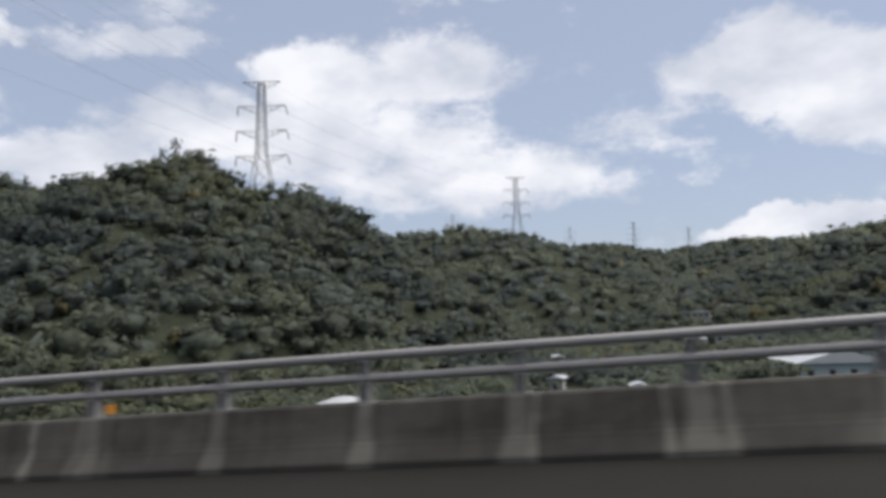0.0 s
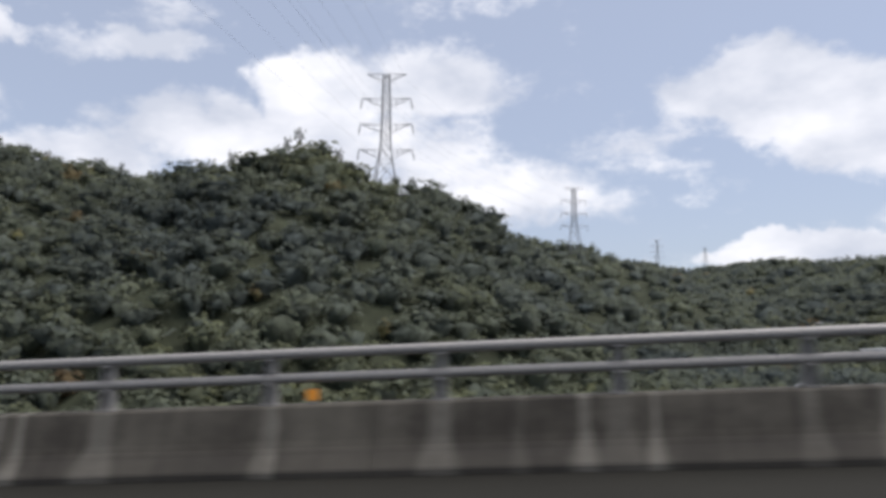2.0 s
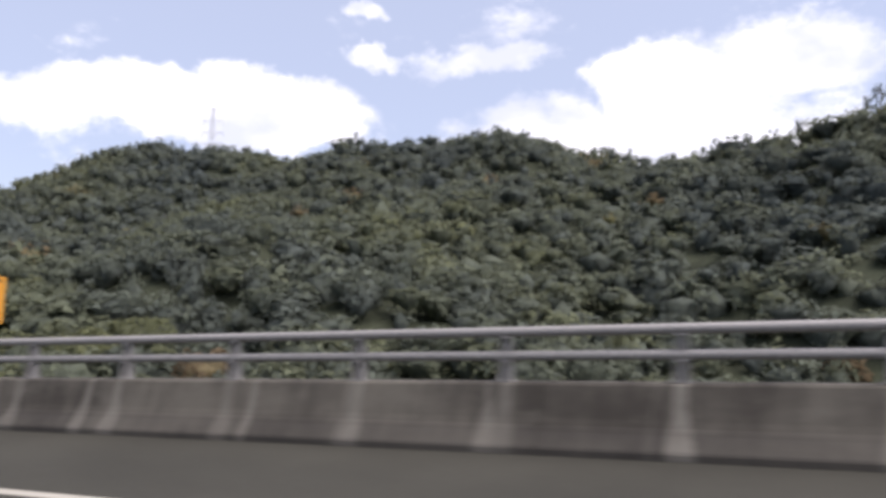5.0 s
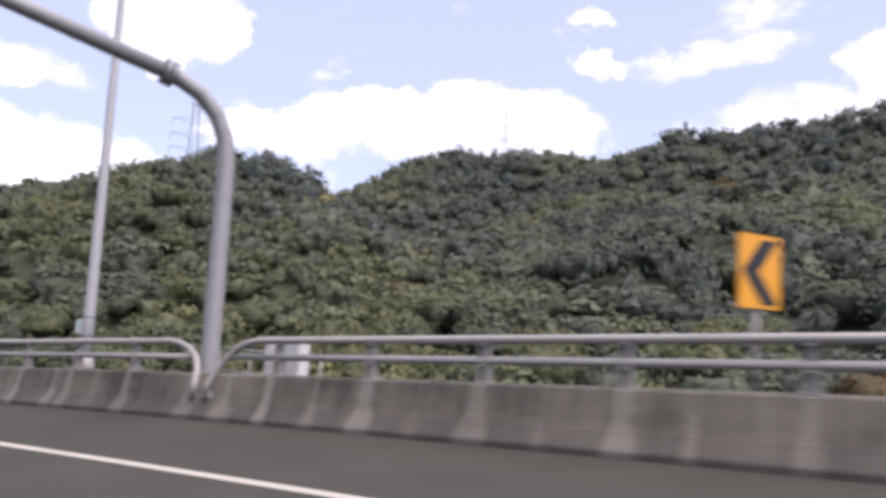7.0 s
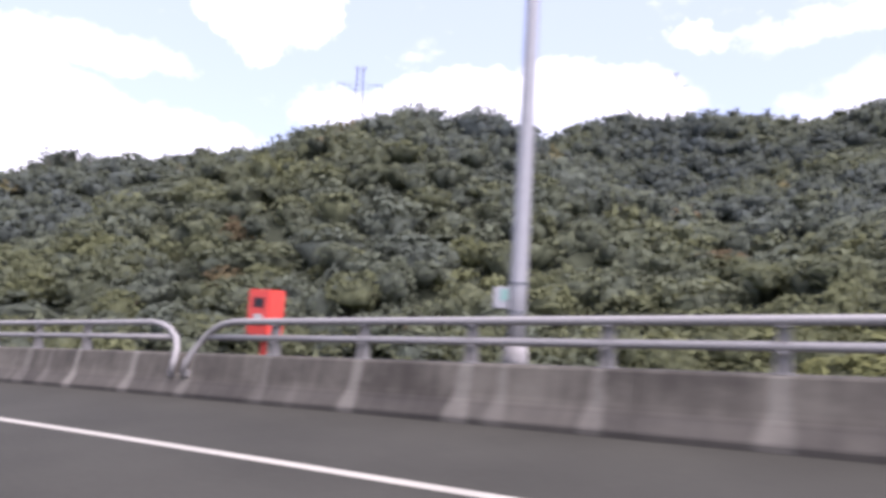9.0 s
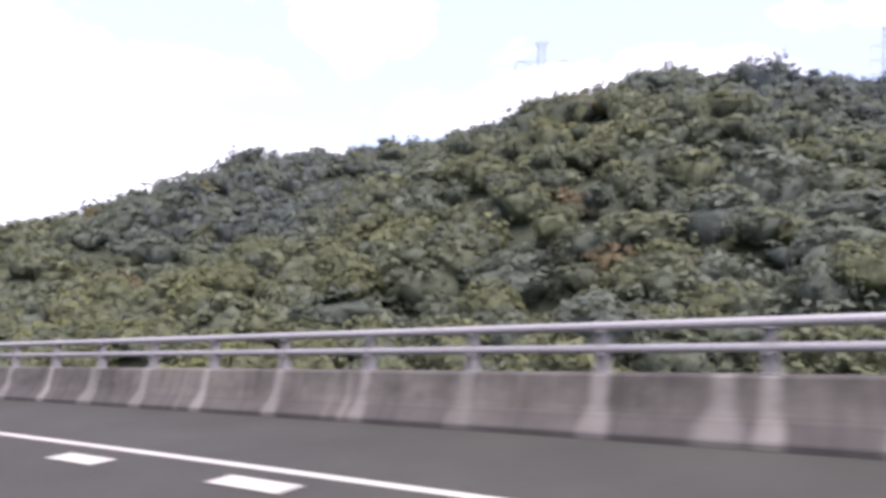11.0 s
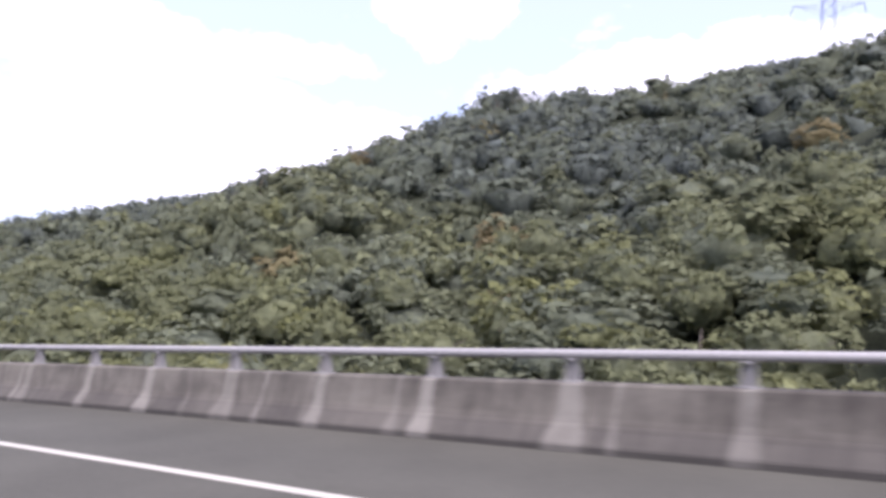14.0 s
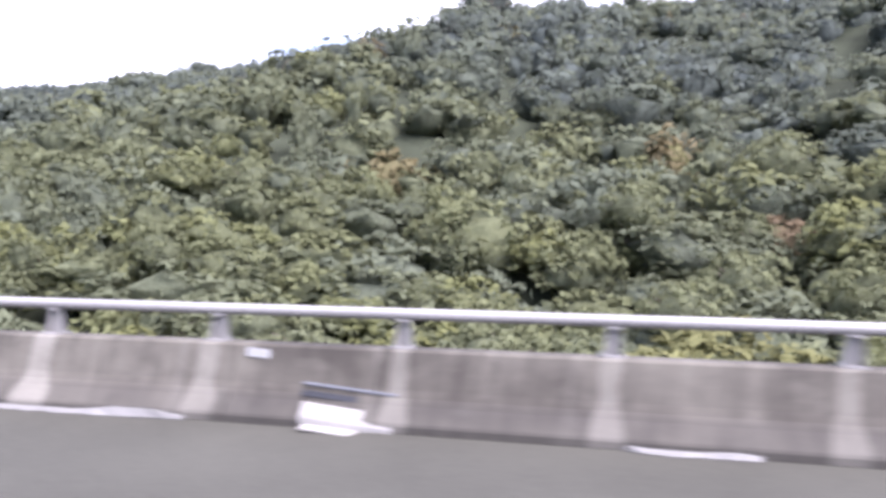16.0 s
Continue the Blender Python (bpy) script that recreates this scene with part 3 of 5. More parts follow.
def guard_rail(spans, posts, double, label, feet=()):
    ob = empty("guard_rail", road_frame(posts[0], RD), label, "guard rail", "guard rails along the barrier")
    inv = ob.matrix_world.inverted()
    for name, me in spans:
        me.transform(inv)
        part(name, me, ob)
    for foot in feet:
        k = part("foot_plate", FOOT_PLATE, ob)
        k.matrix_basis = inv @ road_frame(foot, LB)
    for p in posts:
        k = part("post", POST_DOUBLE if double else POST_SINGLE, ob)
        k.matrix_basis = inv @ road_frame(p, RD - 0.0)
    return ob


def stations(a, b, phase):
    k = math.ceil((a - phase) / 2.0)
    out = []
    while phase + 2.0 * k < b:
        out.append(phase + 2.0 * k)
        k += 1
    return out


double_label = "galvanised double tube rail on short steel brackets"
for s0, s1, start, end, posts, feet in (
        (S0, 154.72, "", "down", stations(-20, 115, 1.23) + stations(115, 154.7, 0.46), (155.75,)),
        (157.18, 176.90, "down", "down", stations(158, 176.9, 0.46), (156.15, 177.94)),
        (179.42, 225.48, "down", "down", stations(180, 225.4, 0.46), (178.38, 226.52)),
        (228.00, 284.10, "down", "dip", stations(229, 284, 0.28), (226.96,))):
    guard_rail([("top_rail", rail_mesh("top_rail", s0, s1, Z_TOP, 0.062, start, end)),
                ("lower_rail", rail_mesh("lower_rail", s0 - (0.75 if start else 0), s1 + (0.75 if end == "down" else 0.8), Z_LOW, 0.058))], posts, True, double_label, feet)
guard_rail([("rail", rail_mesh("rail", 284.95, S1, Z_SINGLE, 0.060))], stations(285, 470, 0.28), False, "galvanised single tube rail on short steel brackets")


# ------------------------------------------------------------------ lamp posts, masts, signs on the parapet
def lamp_post(boxed):
    ob = empty("lamp_post", Matrix(), "tall tapered grey steel lamp post with a small box" if boxed else "tall tapered grey steel lamp post behind the barrier", "lamp post", "lamp posts along the viaduct")
    part("base_plate", bm_mesh("base_plate", lambda bm: block(bm, (-0.24, -0.24, 0.55), (0.24, 0.24, 0.60), 0.01), POLE_GREY), ob)
    part("bracket", bm_mesh("bracket", lambda bm: block(bm, (-0.22, -0.30, 0.1), (0.22, 0.24, 0.55), 0.03), BARRIER_MAT), ob, "concrete corbel under the post")
    part("pole", bm_mesh("pole", lambda bm: tube(bm, [(0, 0, 0.6), (0, 0, 1.9), (0, 0, 9.6), (0, -0.15, 10.3), (0, -0.6, 10.75), (0, -1.4, 10.95), (0, -2.3, 11.0)],
                                             [0.135, 0.125, 0.075, 0.07, 0.06, 0.05, 0.045], 14), POLE_GREY, True), ob)
    part("lantern", bm_mesh("lantern", lambda bm: block(bm, (-0.15, -3.0, 10.95), (0.15, -2.2, 11.08), 0.05), BOX_GREY), ob, "flat grey lamp head")
    part("base_cone", bm_mesh("base_cone", lambda bm: tube(bm, [(0, 0, 0.6), (0, 0, 0.82), (0, 0, 1.1)], [0.20, 0.19, 0.14], 14), CONCRETE, True), ob)
    for z in (1.47, 1.88):
        part("clamp", bm_mesh("clamp", lambda bm: tube(bm, [(0, 0, z), (0, 0, z + 0.035)], 0.134, 14), DARK_STEEL), ob, "dark steel band")
    if boxed:
        box = part("number_box", bm_mesh("number_box", lambda bm: block(bm, (-0.36, -0.10, 1.52), (-0.11, 0.06, 1.84), 0.015), BOX_GREY), ob, "small pale grey box on the post")
        part("plate", bm_mesh("plate", lambda bm: block(bm, (-0.22, -0.108, 1.64), (-0.13, -0.101, 1.80)), PALE_GREEN), box, "pale green plate")
    return ob


for boxed, places in ((False, (24.1, 62.0, 99.8)), (True, (140.3, 182.9, 220.0, 257.5, 297.2, 332.8, 368.95, 407.5, 446.0))):
    first = lamp_post(boxed)
    first.matrix_world = road_frame(places[0], BARRIER + 0.55)
    for s in places[1:]:
        copy_thing(first, road_frame(s, BARRIER + 0.55))


def chevron_sign():
    ob = empty("chevron_sign", Matrix(), "yellow bend marker with black chevron on a steel post", "road sign", "bend markers along the curve")
    part("post", bm_mesh("post", lambda bm: tube(bm, [(0, 0, 0.2), (0, 0, 2.5)], 0.045, 10), GALVANISED, True), ob)
    panel = part("panel", bm_mesh("panel", lambda bm: block(bm, (-0.40, -0.07, 1.70), (0.40, -0.05, 2.57), 0.008), SIGN_YELLOW), ob)

    def arrow(bm):
        pts = [(-0.34, 0.0), (0.03, 0.385), (0.34, 0.385), (-0.03, 0.0), (0.34, -0.385), (0.03, -0.385)]
        vs = [bm.verts.new((x, -0.074, 2.135 + z)) for x, z in pts]
        bm.faces.new((vs[0], vs[3], vs[2], vs[1]))
        bm.faces.new((vs[0], vs[5], vs[4], vs[3]))
    part("chevron", bm_mesh("chevron", arrow, SIGN_BLACK), panel, "black chevron pointing along the road")
    part("clip", bm_mesh("clip", lambda bm: (block(bm, (-0.2, -0.052, 1.84), (0.2, -0.03, 1.88)), block(bm, (-0.2, -0.052, 2.38), (0.2, -0.03, 2.42))), GALVANISED), ob)
    return ob


sign = chevron_sign()
sign.matrix_world = road_frame(75.7, BARRIER + 0.5) @ Matrix.Rotation(radians(94.5), 4, "Z")
for s, turn in ((94.6, 86), (113.5, 80), (132.4, 76), (150.5, 73), (169.1, 68), (188.1, 64), (207.7, 60)):
    copy_thing(sign, road_frame(s, BARRIER + 0.5) @ Matrix.Rotation(radians(turn), 4, "Z"))

# high mast with a round maintenance gallery and a caged ladder
mast = empty("camera_mast", road_frame(154.7, BARRIER + 0.36, 0.17) @ Matrix.Scale(0.9, 4), "thick grey steel mast with round gallery and ladder", "mast")
part("shaft", bm_mesh("shaft", lambda bm: tube(bm, [(0, 0, -7), (0, 0, 0.5), (0, 0, 12)], [0.30, 0.24, 0.16], 18), MAST_GREY, True), mast)


def gallery(bm):
    bmesh.ops.create_cone(bm, cap_ends=True, segments=32, radius1=1.16, radius2=1.18, depth=0.10, matrix=Matrix.Translation((0, 0, 7.95)))


def ring_round(bm, z, r, thick):
    tube(bm, [(r * math.cos(i * math.pi / 16), r * math.sin(i * math.pi / 16), z) for i in range(33)], thick, 6)


def toe_board(bm):
    rows = [[bm.verts.new((r * math.cos(i * math.pi / 16), r * math.sin(i * math.pi / 16), z)) for r, z in ((1.18, 7.88), (1.22, 7.88), (1.24, 8.14), (1.20, 8.14))] for i in range(32)]
    for i in range(32):
        for j in range(4):
            bm.faces.new((rows[i][j], rows[i][(j + 1) % 4], rows[(i + 1) % 32][(j + 1) % 4], rows[(i + 1) % 32][j]))


floor_plate = part("gallery", bm_mesh("gallery", gallery, DARK_STEEL), mast, "dark round maintenance gallery")
part("toe_board", bm_mesh("toe_board", toe_board, MAST_GREY), floor_plate, "pale rim of the gallery")
for z in (8.62, 9.08):
    part("handrail", bm_mesh("handrail", lambda bm: ring_round(bm, z, 1.22, 0.022), MAST_GREY, True), floor_plate)
for k in range(10):
    a = k * math.pi / 5
    part("post", bm_mesh("post", lambda bm: tube(bm, [(1.21 * math.cos(a), 1.21 * math.sin(a), 8.0), (1.22 * math.cos(a), 1.22 * math.sin(a), 9.08)], 0.02, 6), MAST_GREY), floor_plate)
for k in range(6):
    a = k * math.pi / 3
    part("strut", bm_mesh("strut", lambda bm, a=a: tube(bm, [(0.2 * math.cos(a), 0.2 * math.sin(a), 7.1), (1.1 * math.cos(a), 1.1 * math.sin(a), 7.86)], 0.035, 6), DARK_STEEL), mast)
ladder = part("ladder", bm_mesh("ladder", lambda bm: [tube(bm, [(-0.55, y, 3.4), (-0.55, y, 8.0)], 0.025, 6) for y in (-0.2, 0.2)], DARK_STEEL), mast)
for k in range(15):
    part("rung", bm_mesh("rung", lambda bm, z=3.5 + 0.3 * k: tube(bm, [(-0.55, -0.2, z), (-0.55, 0.2, z)], 0.016, 5), DARK_STEEL), ladder)
for k in range(6):
    z = 3.7 + 0.75 * k
    part("hoop", bm_mesh("hoop", lambda bm, z=z: tube(bm, [(-0.55 - 0.36 * math.sin(i * math.pi / 8) * 1.5, -0.36 * math.cos(i * math.pi / 8), z) for i in range(9)] , 0.018, 5), DARK_STEEL), ladder)
for k in range(3):
    part("standoff", bm_mesh("standoff", lambda bm, z=4.0 + 1.7 * k: tube(bm, [(-0.15, 0, z), (-0.55, 0, z)], 0.02, 5), DARK_STEEL), ladder)
for y in (-0.3, 0.3):
    part("cage_bar", bm_mesh("cage_bar", lambda bm, y=y: tube(bm, [(-0.97, y, 3.7), (-0.97, y, 7.5)], 0.014, 5), DARK_STEEL), ladder)

# bent mast whose arm reaches out over the lanes, in the gap between two rails
arm = empty("overhead_mast", road_frame(178.5, BARRIER + 0.35), "grey steel mast bent over the lanes", "mast")
part("shaft", bm_mesh("shaft", lambda bm: tube(bm, [(0, 0, -0.2), (0, 0, 0.9), (0, 0, 4.85), (-0.03, -0.06, 5.3), (-0.09, -0.24, 5.7), (-0.19, -0.56, 6.03), (-0.31, -0.95, 6.22), (-0.38, -1.18, 6.29)],
                                           [0.20, 0.175, 0.165, 0.163, 0.16, 0.158, 0.156, 0.155], 16), MAST_GREY, True), arm)
part("flange", bm_mesh("flange", lambda bm: (tube(bm, [(-0.34, -1.06, 6.255), (-0.37, -1.15, 6.285)], 0.25, 18), tube(bm, [(-0.378, -1.17, 6.29), (-0.408, -1.26, 6.31)], 0.25, 18)), DARK_STEEL), arm, "dark bolted flange pair")
part("boom", bm_mesh("boom", lambda bm: tube(bm, [(-0.36, -1.12, 6.28), (-1.4, -4.6, 6.98), (-2.6, -8.6, 7.75)], [0.155, 0.14, 0.12], 16), MAST_GREY, True), arm)

# pale cabinet on a bracket behind the rail
cab = empty("roadside_cabinet", road_frame(156.8, BARRIER + 0.5), "pale grey steel cabinet on a bracket behind the rail", "cabinet")
part("body", bm_mesh("body", lambda bm: block(bm, (-0.30, -0.16, 0.87), (0.30, 0.26, 1.43), 0.012), BOX_GREY), cab)
part("lid", bm_mesh("lid", lambda bm: block(bm, (-0.32, -0.18, 1.432), (0.32, 0.28, 1.46), 0.008), BOX_GREY), cab)
part("lock", bm_mesh("lock", lambda bm: block(bm, (0.13, -0.175, 1.2), (0.18, -0.162, 1.25), 0.004), DARK_STEEL), cab, "dark lock")


def cab_bracket(bm):
    vs = block(bm, (-0.24, -0.237, 0.60), (0.24, 0.22, 0.868), 0.01)
    for v in vs:
        if v.co.z < 0.7 and v.co.y > 0:
            v.co.z += 0.18


part("bracket", bm_mesh("bracket", cab_bracket, DARK_STEEL), cab, "dark steel bracket")
for s, w in ((176.7, 0.24), (177.22, 0.10)):
    board = empty("roadside_board", road_frame(s, BARRIER + 0.7), "pale grey steel box standing behind the rail", "equipment box", "boxes behind the rail")
    part("body", bm_mesh("body", lambda bm: block(bm, (-w, -0.1, 0.72), (w, 0.16, 1.34), 0.012), BOX_GREY), board)
    part("lid", bm_mesh("lid", lambda bm: block(bm, (-w - 0.02, -0.12, 1.342), (w + 0.02, 0.18, 1.37), 0.006), BOX_GREY), board)
    part("stand", bm_mesh("stand", lambda bm: block(bm, (-0.05, 0.0, 0.2), (0.05, 0.08, 0.72), 0.0), DARK_STEEL), board, "dark steel stand")

red = empty("emergency_phone", road_frame(225.2, BARRIER + 0.55), "red emergency telephone cabinet behind the rail", "telephone cabinet")
part("body", bm_mesh("body", lambda bm: block(bm, (-0.28, -0.2, 1.1), (0.28, 0.2, 1.95), 0.02), RED_PAINT), red)
part("window", bm_mesh("window", lambda bm: block(bm, (-0.12, -0.21, 1.62), (0.16, -0.203, 1.80)), SIGN_BLACK), red, "dark opening")
part("notice", bm_mesh("notice", lambda bm: block(bm, (-0.1, -0.21, 1.3), (0.14, -0.203, 1.5)), PLATE_WHITE), red, "white notice")
part("leg", bm_mesh("leg", lambda bm: tube(bm, [(0, 0, 0.2), (0, 0, 1.1)], 0.06, 10), RED_PAINT), red)

# plates screwed to the barrier's face: station, width, bottom, height
for s, w, z, h, label in ((71.8, 1.13, 0.11, 0.36, "large blank white plate fixed to the barrier foot"), (61.5, 0.18, 0.50, 0.18, "small white plate on the barrier"),
                          (139.6, 0.22, 0.48, 0.2, "small white plate on the barrier"), (369.6, 0.25, 0.44, 0.2, "small white plate on the barrier"),
                          (285.1, 0.6, 0.62, 0.14, "small white plate on the barrier"), (375.7, 0.26, 0.67, 0.09, "small white plate on the barrier"), (385.75, 0.26, 0.64, 0.09, "small white plate on the barrier")):
    d = LB + face(z)
    lean = (face(z + h) - face(z)) / h

    def plate_build(bm, w=w, z=z, h=h, lean=lean):
        for v in block(bm, (-w / 2, -0.014, z), (w / 2, -0.004, z + h), 0.003):
            v.co.y += (v.co.z - z) * lean
    ob = tagged(new("barrier_plate", bm_mesh("barrier_plate", plate_build, PLATE_WHITE if w > 0.3 else PLATE_GREY)), label, "plate", "plates on the barrier")
    ob.matrix_world = road_frame(s, d)

# reflectors on the barrier's top edge
REFLECTOR = {}
for s, kind in ((6.9, "orange"), (15.0, "orange"), (42.9, "orange"), (50.7, "orange"), (88.9, "orange"), (39.1, "green"), (328.0, "green")):
    if kind not in REFLECTOR:
        ob = empty("reflector", Matrix(), kind + " road reflector on top of the barrier", "reflector", "reflectors on the barrier")
        part("stem", bm_mesh("stem", lambda bm: block(bm, (-0.02, -0.02, TOP), (0.02, 0.02, TOP + 0.045)), GALVANISED), ob)
        part("lens", bm_mesh("lens", lambda bm: block(bm, (-0.07, -0.015, TOP + 0.045), (0.07, 0.015, TOP + 0.175), 0.01), ORANGE if kind == "orange" else GREEN_PLATE), ob)
        REFLECTOR[kind] = ob
        ob.matrix_world = road_frame(s, BARRIER + 0.05)
    else:
        copy_thing(REFLECTOR[kind], road_frame(s, BARRIER + 0.05))

# short white blocks painted inside the edge line
for i in range(-7, 15):
    s = float(np.interp(i, (-7, 0, 1, 4, 5, 8, 11, 14), (243.9, 268.4, 271.8, 282.5, 286.1, 297.4, 308.2, 320.0)))
    d = 4.75 - 0.017 * (s - 272.0)
    me = loft("speed_mark", s - 0.58, s + 0.58, 0.58, [(d - 0.18, 0.014), (d + 0.18, 0.014)], WHITE_PAINT, closed=False)
    tagged(new("speed_mark", me), "short white block painted beside the edge line", "road marking", "white blocks beside the edge line", "structure")

# expansion joint across the deck: two pale steel edges and a dark seal, in a slightly skewed line
for name, off, w, mat, lab in (("joint_edge", -0.46, 0.34, JOINT_PALE, "pale worn concrete edge of the expansion joint"), ("joint_seal", 0.0, 0.58, JOINT, "dark rubber seal of the expansion joint"),
                               ("joint_edge", 0.46, 0.30, JOINT_PALE, "pale worn concrete edge of the expansion joint")):
    vs = []
    for d in (-8.9, EDGE_LINE - 0.09, LB - 0.10):
        c = 285.9 + 0.44 * (8.1 - d) + off
        vs += [on_road(c - w / 2, d, 0.008), on_road(c + w / 2, d, 0.008)]
    tagged(new(name, mesh_from(name, vs, [(0, 1, 3, 2), (2, 3, 5, 4)], mat)), lab, "expansion joint", "pieces of the expansion joint", "structure")

for off in (-0.12, 0.14):
    vs = []
    for d in (-8.9, LB - 0.10):
        c = 285.9 + 0.44 * (8.1 - d) + off
        vs += [on_road(c - 0.04, d, 0.012), on_road(c + 0.04, d, 0.012)]
    tagged(new("joint_groove", mesh_from("joint_groove", vs, [(0, 1, 3, 2)], SIGN_BLACK)), "dark groove in the expansion joint", "expansion joint", "pieces of the expansion joint", "structure")

# drain outlet with a pale patch, near the end of the drive
drain = empty("drain_outlet", road_frame(384.72, LB), "drain outlet with pale patch in the barrier foot", "drain")


def on_face(bm, lo, hi, proud):
    """A slab from corner to corner (x and z) that lies on the barrier's face, standing proud of it."""
    rows = []
    n = 6
    for i in range(n + 1):
        z = lo[1] + (hi[1] - lo[1]) * i / n
        rows.append([bm.verts.new((x, face(z) + y, z)) for x in (lo[0], hi[0]) for y in (-proud, 0.03)])
    for r0, r1 in zip(rows, rows[1:]):
        for i, j in ((0, 2), (2, 3), (3, 1), (1, 0)):
            bm.faces.new((r0[i], r0[j], r1[j], r1[i]))
    bm.faces.new([rows[0][k] for k in (0, 1, 3, 2)])
    bm.faces.new([rows[-1][k] for k in (0, 2, 3, 1)])


part("patch", bm_mesh("patch", lambda bm: on_face(bm, (-0.46, 0.01), (0.50, 0.20), 0.012), CEMENT), drain, "pale cement patch")
part("apron", bm_mesh("apron", lambda bm: block(bm, (-0.40, -0.27, 0.004), (0.5, -0.09, 0.016), 0.004), CEMENT), drain, "pale cement apron on the road")
part("slot", bm_mesh("slot", lambda bm: on_face(bm, (-0.50, 0.255), (0.50, 0.305), 0.004), SIGN_BLACK), drain, "dark slot")
part("lip", bm_mesh("lip", lambda bm: on_face(bm, (-0.50, 0.365), (0.48, 0.382), 0.02), DARK_STEEL), drain, "dark lip")


# pale scraps of sheeting washed up against the barrier foot
def scrap(name, s0, s1, d0, rise, seed, label):
    rr, rows, n = random.Random(seed), [], 18
    for i in range(n + 1):
        q = i / n
        w = 0.03 + 0.07 * math.sin(math.pi * q) * rr.uniform(0.5, 1.2)
        h = 0.012 + rise * max(0.0, math.sin(2.4 * math.pi * q)) * rr.uniform(0.8, 1.1)
        rows.append([on_road(s0 + (s1 - s0) * q, d0 - w + rr.uniform(-0.03, 0.02), 0.008), on_road(s0 + (s1 - s0) * q, d0 - w * 0.4, h + 0.02), on_road(s0 + (s1 - s0) * q, d0, h * 0.8 + 0.03), on_road(s0 + (s1 - s0) * q, d0 - 0.01, 0.008)])
    verts = [v for r4 in rows for v in r4]
    faces = [(4 * i + j, 4 * i + (j + 1) % 4, 4 * i + 4 + (j + 1) % 4, 4 * i + 4 + j) for i in range(n) for j in range(4)] + [(3, 2, 1, 0), tuple(4 * n + j for j in range(4))]
    return tagged(new(name, mesh_from(name, verts, faces, SHEETING)), label, "debris", "scraps along the barrier foot")


scrap("plastic_scrap", 381.0, 382.1, LB - 0.11, 0.02, 3, "pale flat scrap of sheeting against the barrier foot")
scrap("plastic_scrap", 386.4, 389.3, LB - 0.10, 0.07, 4, "pale crumpled strip of sheeting against the barrier foot")


# plain piers under the deck
for s in range(-60, 620, 34):
    top = on_road(float(s), 0.0)
    gz = float(ground_height(np.array([top.x]), np.array([top.y]))[0]) - 1.0
    ob = empty("pier", Matrix.Translation((top.x, top.y, gz)) @ Matrix.Rotation(KAPPA * s, 4, "Z"), "plain concrete pier under the viaduct deck", "pier", "piers of the viaduct", "structure")
    h = top.z - 0.9 - gz
    tilt = bank(s)
    part("column", bm_mesh("column", lambda bm: tube(bm, [(0, 0, 0), (0, 0, h - 0.9)], 0.9, 20), CONCRETE, True), ob)

    def cross_head(bm):
        for v in block(bm, (-0.9, -7.6, h - 1.5), (0.9, 7.6, h), 0.05):
            if v.co.z < h - 0.75:
                v.co.y *= 0.45
            v.co.z += tilt * v.co.y
    part("cross_head", bm_mesh("cross_head", cross_head, CONCRETE), ob)


# pipe railings of the small maintenance platforms behind the barrier
for s in (155.9, 178.2):
    rail = empty("platform_railing", road_frame(s, BARRIER + 1.5), "thin grey pipe railing of a maintenance platform behind the barrier", "railing", "railings of the platforms")
    part("deck", bm_mesh("deck", lambda bm: block(bm, (-1.5, -1.2, -0.12), (1.5, 0.1, 0.0), 0.01), CONCRETE), rail, "narrow concrete deck")
    for z in (0.62, 1.08):
        part("pipe", bm_mesh("pipe", lambda bm, z=z: tube(bm, [(-1.45, 0, z), (1.45, 0, z)], 0.022, 8), GALVANISED, True), rail)
    for x in (-1.45, -0.5, 0.5, 1.45):
        part("post", bm_mesh("post", lambda bm, x=x: tube(bm, [(x, 0, 0.0), (x, 0, 1.08)], 0.022, 8), GALVANISED, True), rail)

# a few pale stones on the hard shoulder
for s, d, r0 in ((24.1, 7.9, 0.022), (23.3, 7.75, 0.026), (83.3, 7.4, 0.024), (372.8, 8.2, 0.035)):
    rr = random.Random(int(s * 10))

    def stone_build(bm):
        bmesh.ops.create_icosphere(bm, subdivisions=1, radius=r0)
        for v in bm.verts:
            v.co = Vector((v.co.x * 1.5, v.co.y, v.co.z * 0.7)) * rr.uniform(0.8, 1.15)
    ob = tagged(new("stone", bm_mesh("stone", stone_build, SHEETING)), "small pale stone lying on the hard shoulder", "stone", "stones on the shoulder")
    ob.matrix_world = road_frame(s, d, r0 * 0.6)



